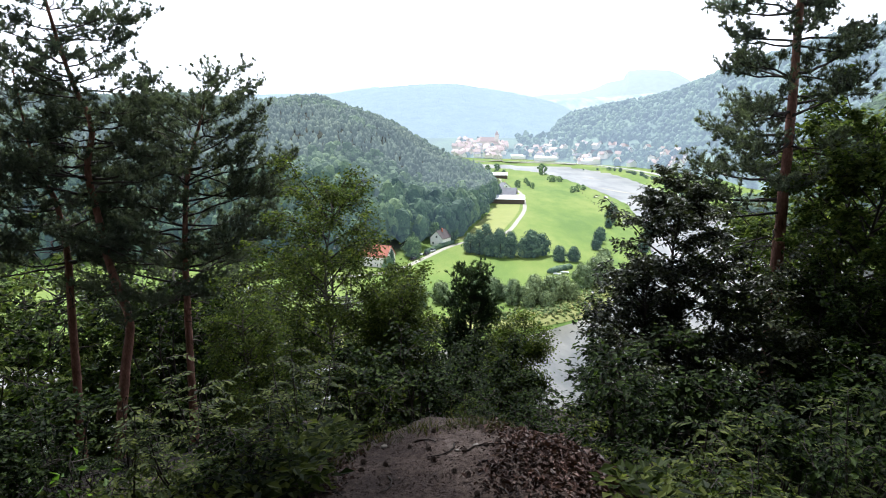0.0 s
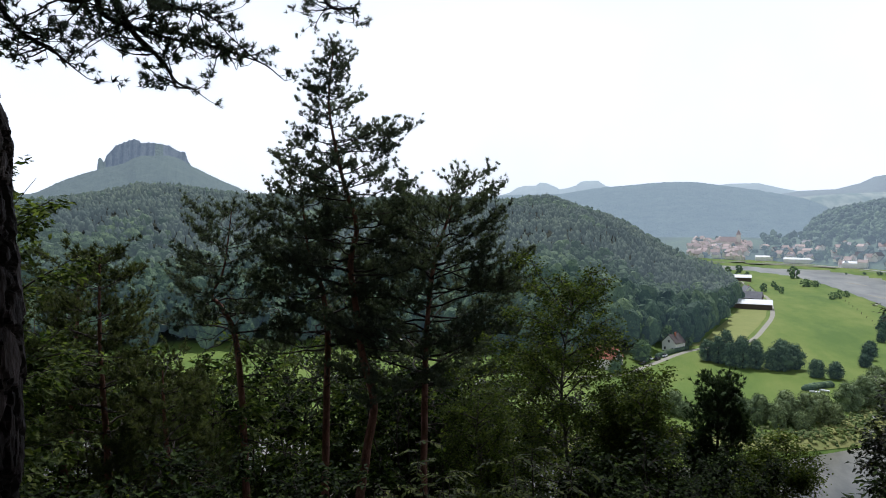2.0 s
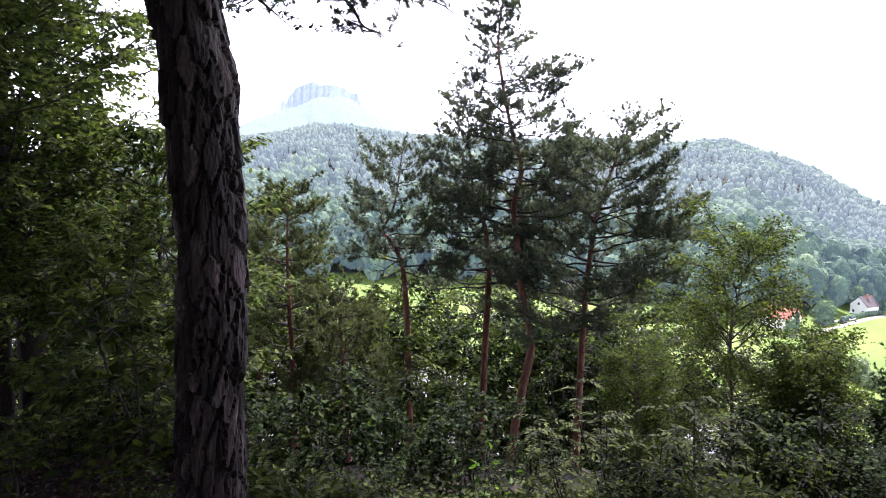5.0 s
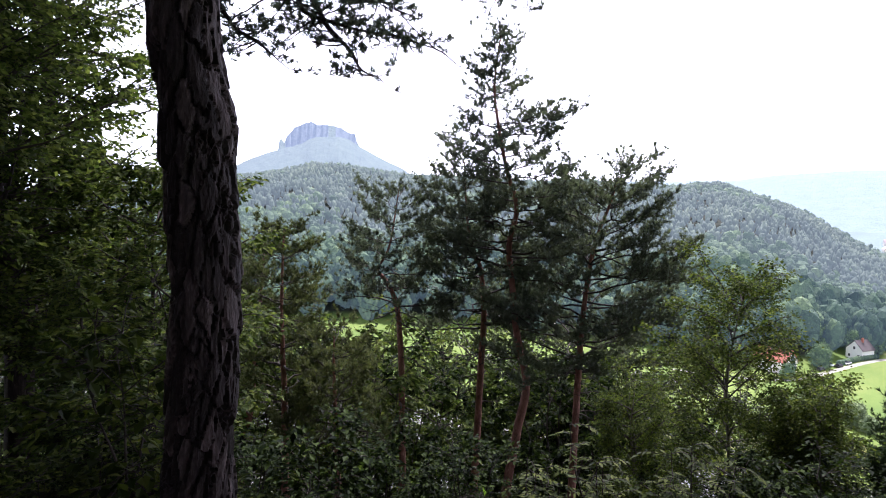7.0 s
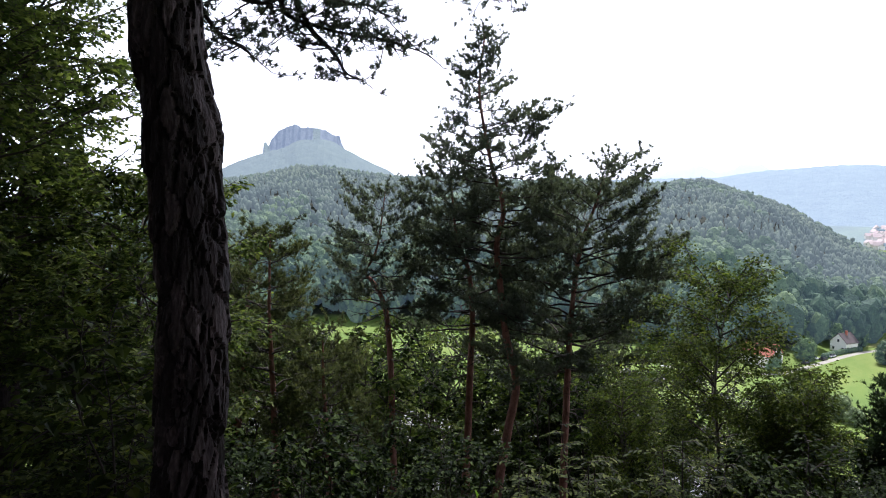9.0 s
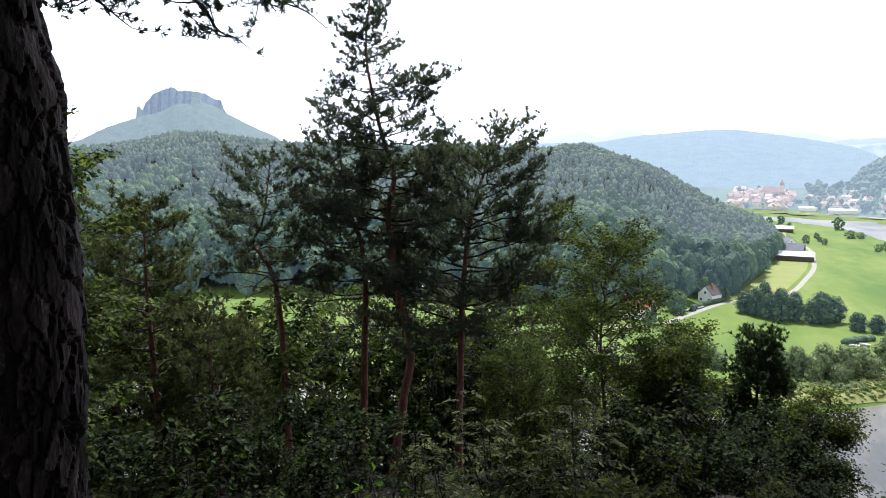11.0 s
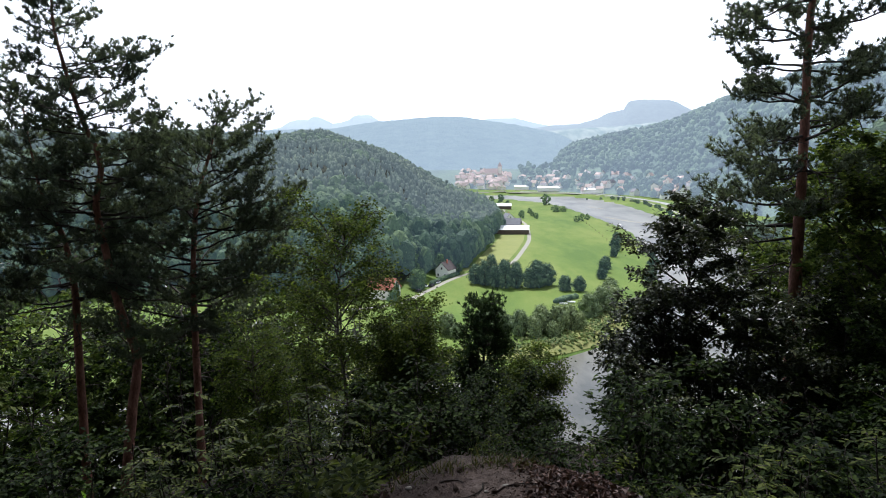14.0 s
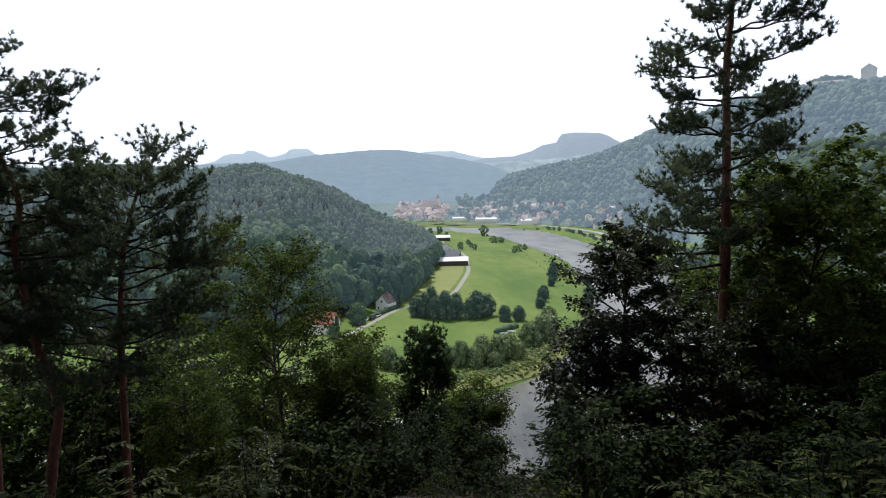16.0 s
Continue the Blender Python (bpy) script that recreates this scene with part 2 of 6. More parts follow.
M_fields = surface("distant_fields_haze", [(0.42, (0.09, 0.12, 0.09)), (0.6, (0.24, 0.25, 0.19))], 0.008, 0.9, 0.2, 3, 4, (1, 0.3, 1), 0.1, 0.48, (0.54, 0.65, 0.78))
M_cliff = surface("sandstone_cliff_haze", [(0.35, (0.05, 0.06, 0.06)), (0.65, (0.13, 0.14, 0.135))], 0.05, 0.9, 0.5, 4, 4, (1, 1, 0.9), 0.1, 0.3, (0.5, 0.62, 0.78))
M_roof_red = plain("red_tiles", (0.42, 0.15, 0.1), 0.8, 0.25, 0.6)
# town roofs: distance haze is put into the tile colours, which are paled
M_roof_town = plain("haze_paled_red_tiles", (0.54, 0.45, 0.43), 0.8, 0.12, 0.3)
M_roof_pale = plain("haze_paled_tiles", (0.56, 0.46, 0.43), 0.8, 0.12, 0.3)
M_roof_brown = plain("brown_tiles", (0.11, 0.088, 0.085), 0.7, 0.25, 0.6)
M_roof_white = plain("pale_sheet_roof", (0.8, 0.8, 0.8), 0.4, 0.05, 0.2)
M_roof_grey = plain("slate", (0.2, 0.2, 0.22), 0.6, 0.2, 0.4)
M_wall_white = plain("white_render", (0.84, 0.83, 0.8), 0.85, 0.05, 0.5)
M_wall_dark = plain("tarred_boards", (0.1, 0.075, 0.06), 0.85, 0.3, 1.0)
M_wall_cream = plain("cream_render", (0.74, 0.7, 0.64), 0.85, 0.1, 0.2)
M_glass = plain("window_glass", (0.03, 0.035, 0.04), 0.1, 0.1, 1.0)
M_gravel = surface("road_gravel", [(0.3, (0.28, 0.26, 0.21)), (0.7, (0.39, 0.37, 0.31))], 0.4, 0.9, 0.3, 0.05)
M_stone_bank = plain("embankment_stone", (0.36, 0.36, 0.34), 0.9, 0.25, 0.2)
M_mud = surface("flood_bank_soil", [(0.3, (0.12, 0.125, 0.085)), (0.7, (0.24, 0.22, 0.17))], 0.05, 0.9, 0.3, 0.1)
M_sand = plain("sandstone_wall", (0.7, 0.68, 0.64), 0.9, 0.1, 0.05)
M_car_dark = plain("dark_car_paint", (0.03, 0.03, 0.035), 0.25, 0.05)
M_car_white = plain("white_car_paint", (0.75, 0.75, 0.76), 0.3, 0.03)
M_tyre = plain("rubber", (0.02, 0.02, 0.02), 0.9)
M_cone = plain("cone_scales", (0.06, 0.04, 0.03), 0.8, 0.3, 40)
M_paper = plain("pale_scrap", (0.24, 0.22, 0.19), 0.8)

# ground: bare sandy soil on the viewpoint, dark forest floor on the slope, meadow in the valley
M_ground, gt, gp, _ = nodes_of("ground")
g_geo = gt.nodes.new("ShaderNodeNewGeometry")
g_len = gt.nodes.new("ShaderNodeVectorMath")
g_len.operation = "LENGTH"
g_flat = gt.nodes.new("ShaderNodeVectorMath")
g_flat.operation = "MULTIPLY"
g_flat.inputs[1].default_value = (1, 1, 0)
gt.links.new(g_geo.outputs["Position"], g_flat.inputs[0])
gt.links.new(g_flat.outputs[0], g_len.inputs[0])
# the bare soil is a narrow tongue running out to the rim
g_tongue = gt.nodes.new("ShaderNodeVectorMath")
g_tongue.operation = "MULTIPLY"
g_tongue.inputs[1].default_value = (1.75, 1, 0)
gt.links.new(g_geo.outputs["Position"], g_tongue.inputs[0])
g_near = gt.nodes.new("ShaderNodeVectorMath")
g_near.operation = "LENGTH"
gt.links.new(g_tongue.outputs[0], g_near.inputs[0])


def band(lo, hi, wobble, scale, src=None):
    n = gt.nodes.new("ShaderNodeMath")
    n.operation = "MULTIPLY_ADD"
    gt.links.new(noise_node(gt, scale, 5), n.inputs[0])
    n.inputs[1].default_value = wobble
    gt.links.new((src or g_len).outputs["Value"], n.inputs[2])
    r = gt.nodes.new("ShaderNodeMapRange")
    r.inputs["From Min"].default_value, r.inputs["From Max"].default_value = lo + wobble / 2, hi + wobble / 2
    gt.links.new(n.outputs[0], r.inputs["Value"])
    return r.outputs["Result"]


soil = ramp_node(gt, [(0.3, (0.042, 0.028, 0.022)), (0.5, (0.085, 0.06, 0.049)), (0.7, (0.17, 0.132, 0.11))])
gt.links.new(noise_node(gt, 2.6, 8, None, 0.65), soil.inputs["Fac"])
crumb = ramp_node(gt, [(0.38, (0.45, 0.4, 0.38)), (0.56, (1.1, 1.1, 1.1))])
gt.links.new(noise_node(gt, 45, 5, None, 0.7), crumb.inputs["Fac"])
soil_col = mix_node(gt, 0.8, soil.outputs["Color"], crumb.outputs["Color"], "MULTIPLY")
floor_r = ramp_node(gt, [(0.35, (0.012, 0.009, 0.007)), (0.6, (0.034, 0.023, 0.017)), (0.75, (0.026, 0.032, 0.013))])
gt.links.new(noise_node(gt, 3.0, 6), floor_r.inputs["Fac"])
grass_r = ramp_node(gt, [(0.36, (0.088, 0.148, 0.027)), (0.5, (0.132, 0.192, 0.036)), (0.66, (0.192, 0.232, 0.054))])
gt.links.new(noise_node(gt, 0.03, 9, (1.0, 0.3, 1.0), 0.68), grass_r.inputs["Fac"])
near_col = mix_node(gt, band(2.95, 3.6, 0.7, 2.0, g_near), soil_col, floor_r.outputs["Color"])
g_sep = gt.nodes.new("ShaderNodeSeparateXYZ")
gt.links.new(g_geo.outputs["Position"], g_sep.inputs[0])
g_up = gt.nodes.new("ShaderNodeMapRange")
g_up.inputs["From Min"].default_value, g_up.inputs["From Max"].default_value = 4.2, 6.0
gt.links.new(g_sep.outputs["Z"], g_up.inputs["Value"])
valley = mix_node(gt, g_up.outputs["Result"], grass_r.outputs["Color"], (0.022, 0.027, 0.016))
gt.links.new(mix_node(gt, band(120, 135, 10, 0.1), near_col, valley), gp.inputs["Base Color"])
gp.inputs["Roughness"].default_value, gp.inputs["Specular IOR Level"].default_value = 0.9, 0.2
bump_node(gt, gp, noise_node(gt, 24, 7, None, 0.72), 0.9, 0.035)

# river: dark smooth water with faint ripples, whose light streaks are put into the colour
M_water, t_, p_, _ = nodes_of("river_water")
ripple_streaks = ramp_node(t_, [(0.4, (0.055, 0.057, 0.048)), (0.58, (0.2, 0.19, 0.155))])
t_.links.new(noise_node(t_, 0.03, 6, (1.0, 0.35, 1.0), 0.65), ripple_streaks.inputs["Fac"])
t_.links.new(ripple_streaks.outputs["Color"], p_.inputs["Base Color"])
p_.inputs["Roughness"].default_value, p_.inputs["IOR"].default_value = 0.32, 1.33
p_.inputs["Specular IOR Level"].default_value = 0.6
bump_node(t_, p_, noise_node(t_, 0.35, 5, (1.0, 0.4, 1.0)), 0.25, 0.4)


# ---------------------------------------------------------------- geometry helpers
rng = np.random.default_rng(7)


def mesh_of(name, verts, faces, material, smooth=True):
    """A mesh from arrays: faces is a list of index arrays, each with rows of 3 or 4."""
    me = bpy.data.meshes.new(name)
    verts = np.asarray(verts, dtype=np.float32).reshape(-1, 3)
    faces = [np.asarray(f, dtype=np.int32) for f in faces if len(f)]
    loops = np.concatenate([f.ravel() for f in faces])
    totals = np.concatenate([np.full(len(f), f.shape[1], dtype=np.int32) for f in faces])
    starts = np.concatenate([[0], np.cumsum(totals)[:-1]]).astype(np.int32)
    me.vertices.add(len(verts))
    me.vertices.foreach_set("co", verts.ravel())
    me.loops.add(len(loops))
    me.loops.foreach_set("vertex_index", loops)
    me.polygons.add(len(totals))
    me.polygons.foreach_set("loop_start", starts)
    me.polygons.foreach_set("loop_total", totals)
    me.polygons.foreach_set("use_smooth", np.full(len(totals), smooth))
    me.update(calc_edges=True)
    me.materials.append(material)
    return me


def part(name, verts, faces, material, parent=None, label="", smooth=True):
    ob = new(name, mesh_of(name, verts, faces, material, smooth))
    ob.parent = parent
    return tagged(ob, label) if label else ob


def bm_part(name, bm, material, parent=None, label="", smooth=False):
    me = bpy.data.meshes.new(name)
    bm.to_mesh(me)
    bm.free()
    me.materials.append(material)
    if smooth:
        for p in me.polygons:
            p.use_smooth = True
    ob = new(name, me)
    ob.parent = parent
    return tagged(ob, label) if label else ob


class Heap:
    """Collects pieces of geometry for one mesh."""

    def __init__(self):
        self.v, self.f, self.n = [], [], 0

    def add(self, v, f):
        self.v.append(v)
        self.f.append(np.asarray(f) + self.n)
        self.n += len(v)

    def part(self, name, material, parent=None, label="", smooth=True):
        tri = [f for f in self.f if f.shape[1] == 3]
        quad = [f for f in self.f if f.shape[1] == 4]
        groups = [np.concatenate(g) for g in (tri, quad) if g]
        return part(name, np.concatenate(self.v), groups, material, parent, label, smooth)


def smooth01(u):
    u = np.clip(u, 0, 1)
    return u * u * (3 - 2 * u)


def spline(pts, n):
    """n points on a smooth line through the given ones."""
    p = np.array(pts, dtype=float)
    k = np.linspace(0, len(p) - 1, n)
    i = np.clip(k.astype(int), 0, len(p) - 2)
    u = (k - i)[:, None]
    p0, p1, p2, p3 = p[np.clip(i - 1, 0, None)], p[i], p[i + 1], p[np.clip(i + 2, None, len(p) - 1)]
    return 0.5 * (2 * p1 + (p2 - p0) * u + (2 * p0 - 5 * p1 + 4 * p2 - p3) * u ** 2 + (3 * p1 - p0 - 3 * p2 + p3) * u ** 3)


def tube(pts, radii, sides=6, knob=0.0):
    pts, n = np.asarray(pts, dtype=float), len(pts)
    radii = np.broadcast_to(np.asarray(radii, dtype=float), (n,))
    d = np.gradient(pts, axis=0)
    d /= np.linalg.norm(d, axis=1)[:, None] + 1e-9
    ref = np.where(np.abs(d[:, 2:3]) > 0.9, [[1.0, 0, 0]], [[0, 0, 1.0]])
    a = np.cross(d, ref)
    a /= np.linalg.norm(a, axis=1)[:, None] + 1e-9
    b = np.cross(d, a)
    th = np.linspace(0, 2 * np.pi, sides, endpoint=False)
    r = radii[:, None, None] * (1 + knob * rng.normal(size=(n, sides, 1)))
    v = pts[:, None] + r * (np.cos(th)[None, :, None] * a[:, None] + np.sin(th)[None, :, None] * b[:, None])
    i, j = np.arange(n - 1)[:, None] * sides, np.arange(sides)[None]
    k = (j + 1) % sides
    f = np.stack([i + j, i + k, i + sides + k, i + sides + j], -1).reshape(-1, 4)
    return v.reshape(-1, 3), f


def icosphere(sub):
    bm = bmesh.new()
    bmesh.ops.create_icosphere(bm, subdivisions=sub, radius=1)
    v = np.array([tuple(x.co) for x in bm.verts])
    f = np.array([[x.index for x in fc.verts] for fc in bm.faces])
    bm.free()
    return v, f


ICO = {k: icosphere(k) for k in (1, 2, 3)}


def lumps(centres, radii, sub=2, rough=0.2):
    """Knobbly balls at the centres; radii has rows of three."""
    bv, bf = ICO[sub]
    n = len(centres)
    w = bv[None] * (1 + rough * rng.normal(size=(n, len(bv), 1)))
    a = rng.uniform(0, 2 * np.pi, n)
    c, s = np.cos(a)[:, None], np.sin(a)[:, None]
    w = np.stack([w[..., 0] * c - w[..., 1] * s, w[..., 0] * s + w[..., 1] * c, w[..., 2]], -1)
    v = centres[:, None] + w * np.asarray(radii)[:, None]
    f = bf[None] + (np.arange(n) * len(bv))[:, None, None]
    return v.reshape(-1, 3), f.reshape(-1, 3)


def table(rows):
    rows = np.array(rows, dtype=float)
    return lambda a: [np.interp(a, rows[:, 0], rows[:, k]) for k in range(1, rows.shape[1])]


def unit(v):
    v = np.asarray(v, dtype=float)
    return v / (np.linalg.norm(v, axis=-1, keepdims=True) + 1e-9)


def wave_noise(x, y, scale, seed=0, octaves=4):
    """Smooth noise in -1..1 from a sum of crossing waves."""
    r = np.random.default_rng(seed)
    x, y = np.broadcast_arrays(np.asarray(x, dtype=float), np.asarray(y, dtype=float))
    out = np.zeros(x.shape)
    for o in range(octaves):
        for _ in range(4):
            a, ph = r.uniform(0, 2 * np.pi, 2)
            k = 2 ** o / scale * r.uniform(0.7, 1.3)
            out += np.sin((x * np.cos(a) + y * np.sin(a)) * k * 6.28 + ph) / (2 ** o) / 3
    return out


# ---------------------------------------------------------------- the lie of the land
RIVER = np.array([(-600, 40, 40), (-300, 100, 38), (-150, 122, 36), (-40, 131, 34), (30, 148, 33), (85, 190, 37), (122, 244, 44), (148, 310, 44),
                  (166, 400, 39), (182, 530, 31), (181, 620, 28), (182, 700, 31), (182, 820, 37), (172, 900, 45), (145, 985, 55), (95, 1030, 46), (0, 1060, 40),
                  (-100, 1080, 30), (-300, 1120, 30)], dtype=float)
SLOPE = np.array([(0, 60.4), (2.8, 60.4), (3.1, 60.36), (3.4, 60.22), (3.8, 59.98), (5, 59.3), (8, 58.2), (12.5, 56.4), (20, 51), (40, 37), (70, 18), (95, 4), (106, 1.6), (115, 1.2)])
EDGE = np.array([(-180, 4.5), (-90, 4.5), (-75, 4.2), (-62, 3.9), (-54, 2.7), (-40, 2.2), (-25, 2.25), (-14, 2.75), (-5, 3.2), (5, 3.25), (12, 3.1), (20, 2.65), (30, 2.2), (60, 2.4), (90, 4), (180, 4.5)])
HILL = table([(-180, 300, 500, 30), (-100, 300, 500, 35), (-75, 300, 600, 35), (-59, 320, 700, 54), (-49.6, 335, 800, 82), (-43.7, 335, 850, 97), (-37, 330, 850, 92),
              (-32, 325, 850, 87), (-22, 302, 900, 88), (-14, 290, 950, 87), (-10.6, 284, 950, 92), (-7.7, 280, 880, 76), (-4, 286, 820, 54), (-0.4, 335, 760, 27),
              (1.6, 362, 720, 19), (3, 418, 690, 13), (4.3, 520, 640, 5), (6, 700, 900, 4)])


def river_side(x, y):
    """How far a place lies outside the river's edge."""
    best = np.full(np.shape(x), 1e9)
    for (x0, y0, w0), (x1, y1, w1) in zip(RIVER[:-1], RIVER[1:]):
        dx, dy = x1 - x0, y1 - y0
        u = np.clip(((x - x0) * dx + (y - y0) * dy) / (dx * dx + dy * dy), 0, 1)
        best = np.minimum(best, np.hypot(x - x0 - u * dx, y - y0 - u * dy) - (w0 + u * (w1 - w0)))
    return best


def height(x, y):
    x, y = np.asarray(x, dtype=float), np.asarray(y, dtype=float)
    d, az = np.hypot(x, y), np.degrees(np.arctan2(x, y))
    reach = np.interp(az, EDGE[:, 0], EDGE[:, 1]) - 3.1 + 0.13 * wave_noise(x, y, 1.1, 41, 3)
    side = np.clip((np.abs(az) - 85) / 60, 0, 1)
    de = np.clip(d - reach, 0, None) * (1 - 0.93 * side)
    z = np.interp(de, SLOPE[:, 0], SLOPE[:, 1]) + side * np.clip(d, 0, 150) * 0.08
    z += wave_noise(x, y, 1.6, 1, 3) * 0.022 * np.clip(d / 3, 0.3, 1) * (d < 60) + 0.07 * np.exp(-((x - 0.7) ** 2 + (y - 2.95) ** 2) / 0.12)
    meadow = 3.0 + 0.25 * wave_noise(x, y, 120, 2, 2)
    z = np.where(d > 112, np.maximum(z, np.where(side > 0.3, z, meadow)), z)
    b, r, hr = HILL(az)
    u = (d - b) / (r - b)
    hill = 3 + (hr - 3) * np.sin(np.clip(u, 0, 1) * np.pi / 2) * (1 - np.interp(az, (-6, 0), (0.55, 1.0)) * smooth01((d - r) / np.interp(az, (-6, 0), (500, 160)))) + 3 * wave_noise(x, y, 160, 3, 2) * np.clip(u * 3, 0, 1)
    z = np.where((u > 0) & (az < 5) & (d > 200), np.maximum(z, hill), z)
    s = river_side(x, y)
    bed = -3 + 6 * smooth01((s + 5) / 16)
    return np.where((s < 11) & (d > 80), np.minimum(z, bed), z)


def ring_sheet(azs, ds):
    a, d = np.meshgrid(np.radians(azs), ds)
    x, y = d * np.sin(a), d * np.cos(a)
    n, m = a.shape
    i, j = np.arange(n - 1)[:, None] * m, np.arange(m - 1)[None]
    f = np.stack([i + j, i + j + 1, i + m + j + 1, i + m + j], -1).reshape(-1, 4)
    return x, y, f


azs = np.concatenate([np.arange(-180, -80, 4.0), np.arange(-80, 62, 0.8), np.arange(62, 178, 4.0), [180.0]])
ds = np.concatenate([[0.02], np.arange(0.3, 4.6, 0.08), np.geomspace(4.7, 130, 70), np.arange(134, 900, 7.0), np.geomspace(910, 4900, 40)])
gx, gy, gf = ring_sheet(azs, ds)
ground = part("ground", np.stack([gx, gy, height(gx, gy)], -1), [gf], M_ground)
tagged(ground, "sandy viewpoint, wooded slope and green river meadow in one sheet", "ground", kind="structure")

bm = bmesh.new()
bmesh.ops.create_grid(bm, x_segments=8, y_segments=8, size=1)
bmesh.ops.transform(bm, verts=bm.verts, matrix=Matrix.Translation((-60, 660, 0)) @ Matrix.Diagonal((640, 700, 1, 1)))
water = bm_part("river", bm, M_water)
tagged(water, "grey-green slow river reflecting the hazy sky", "river", kind="structure")


def strip(name, line, width, z_up, material, label, category):
    """A road or field edge laid along a line on the ground."""
    p = spline([(x, y, 0) for x, y in line], 12 * len(line))
    d = np.gradient(p, axis=0)
    nrm = np.stack([-d[:, 1], d[:, 0], 0 * d[:, 0]], -1)
    nrm /= np.linalg.norm(nrm, axis=1)[:, None]
    cols = [p + nrm * width * k for k in (-0.5, -0.25, 0.25, 0.5)]
    v = np.stack(cols, 1)
    v[..., 2] = height(v[..., 0], v[..., 1]) + z_up
    v[:, 0, 2] -= 0.15
    v[:, -1, 2] -= 0.15
    n = len(p)
    i, j = np.arange(n - 1)[:, None] * 4, np.arange(3)[None]
    f = np.stack([i + j, i + j + 1, i + j + 5, i + j + 4], -1).reshape(-1, 4)
    return tagged(part(name, v, [f], material, smooth=False), label, category, kind="structure")


strip("road", [(-60, 255), (-40, 258), (-21, 269), (-10, 293), (0, 318.5), (9, 335.5), (22, 351), (36, 373), (48, 424), (57, 470), (62, 510), (67.5, 572), (68, 620), (62, 680), (60, 760)],
      3.1, 0.12, M_gravel, "pale gravel farm road winding along the meadow", "road")
# rough growth along the water's edge
rb = np.random.default_rng(71)
k = 1800
bank_u = rb.uniform(0, 1, k) * 6.99
bank_pts = np.array([(-60, 180), (-20, 187), (5, 196), (24, 203), (38, 212), (50, 222), (60, 241), (68, 266)], dtype=float)
bi = bank_u.astype(int)
bank_xy = bank_pts[bi] + (bank_pts[bi + 1] - bank_pts[bi]) * (bank_u - bi)[:, None] + rb.normal(size=(k, 2)) * 3.2
bank_xy = bank_xy[(river_side(bank_xy[:, 0], bank_xy[:, 1]) > 3.5)]
bank_r = rb.uniform(0.2, 0.75, (len(bank_xy), 1)) * np.array([1, 1, 0.8])
bank_c = np.concatenate([bank_xy, height(bank_xy[:, 0], bank_xy[:, 1])[:, None] + 0.35], -1)
bank_v, bank_f = lumps(bank_c, bank_r, 1, 0.28)
tagged(part("bank_growth", bank_v, [bank_f], M_bankgrowth), "rough yellow-green weeds and reeds along the bank", "reeds", kind="stuff")
M_mown = surface("mown_grass", [(0.3, (0.2, 0.23, 0.06)), (0.7, (0.28, 0.29, 0.09))], 0.05, 0.9, 0.3, 0.05)
mown_x, mown_y = np.meshgrid(np.linspace(0, 1, 10), np.linspace(345, 505, 40))
left = np.interp(mown_y, [345, 360, 417, 475, 505], [6, 12, 23, 35, 40])
right = np.interp(mown_y, [345, 352, 373, 424, 470, 505], [12, 19, 33, 44.5, 53.5, 58])
mx = left + (right - left) * mown_x
k = np.arange(39)[:, None] * 10 + np.arange(9)[None]
part_f = np.stack([k, k + 1, k + 11, k + 10], -1).reshape(-1, 4)
tagged(part("mown_field", np.stack([mx, mown_y, height(mx, mown_y) + 0.2], -1), [part_f], M_mown), "yellowish mown hay field beside the road", "field", kind="structure")
strip("river_bank", [(-60, 174), (-20, 182), (5, 191), (24, 200), (38, 210), (50, 221), (60, 240), (68, 266)], 10.0, 0.3,
      surface("bank_reeds", [(0.3, (0.16, 0.2, 0.05)), (0.7, (0.3, 0.28, 0.1))], 0.3, 0.9, 0.6, 0.2), "yellow-green reedy bank at the water's edge", "river bank")
strip("far_towpath", [(214, 380), (228, 470), (226, 560), (230, 640), (242, 740), (250, 850), (246, 930), (222, 1000)], 3.0, 0.3, M_gravel, "pale towpath on the far bank", "path")


def gravel_bar(line, width):
    """A low pale bar lying in the river, thinning out at both ends."""
    q = spline([(x, y, 0) for x, y in line], 30)
    side = unit(np.stack([-np.gradient(q[:, 1]), np.gradient(q[:, 0]), 0 * q[:, 0]], -1))
    u = np.linspace(0, 1, 30)
    wide = width * (np.sin(u * 3.14) ** 0.6 + 0.12 * np.sin(u * 47))
    v = np.stack([q + side * (k * wide)[:, None] + np.array([0, 0, 1]) * (0.32 * (1 - k * k) * np.sin(u * 3.14) + 0.03 - 0.1 * abs(k) ** 4)[:, None] for k in (-1, -0.5, 0, 0.5, 1)], 1)
    k = np.arange(29)[:, None] * 5 + np.arange(4)[None]
    tagged(part("gravel_bar", v, [np.stack([k, k + 1, k + 6, k + 5], -1).reshape(-1, 4)], M_gravel), "pale gravel bar lying in the shallow river", "gravel bar", kind="structure")


gravel_bar([(158, 690), (166, 655), (176, 625), (197, 586)], 3.0)
gravel_bar([(171, 826), (178, 803), (185, 778)], 2.6)
gravel_bar([(-6, 171), (0, 173), (5, 175)], 1.6)
strip("embankment", [(125, 1150), (160, 1130), (195, 1096), (238, 1010), (262, 900), (264, 800), (252, 700), (238, 600)], 9, 0.5, M_stone_bank, "grey stone railway embankment along the far bank", "embankment")
strip("flood_bank", [(20, 1150), (70, 1138), (110, 1122), (150, 1099), (214, 1060)], 26, 0.35, M_mud, "dull brown flood bank before the town", "river bank")


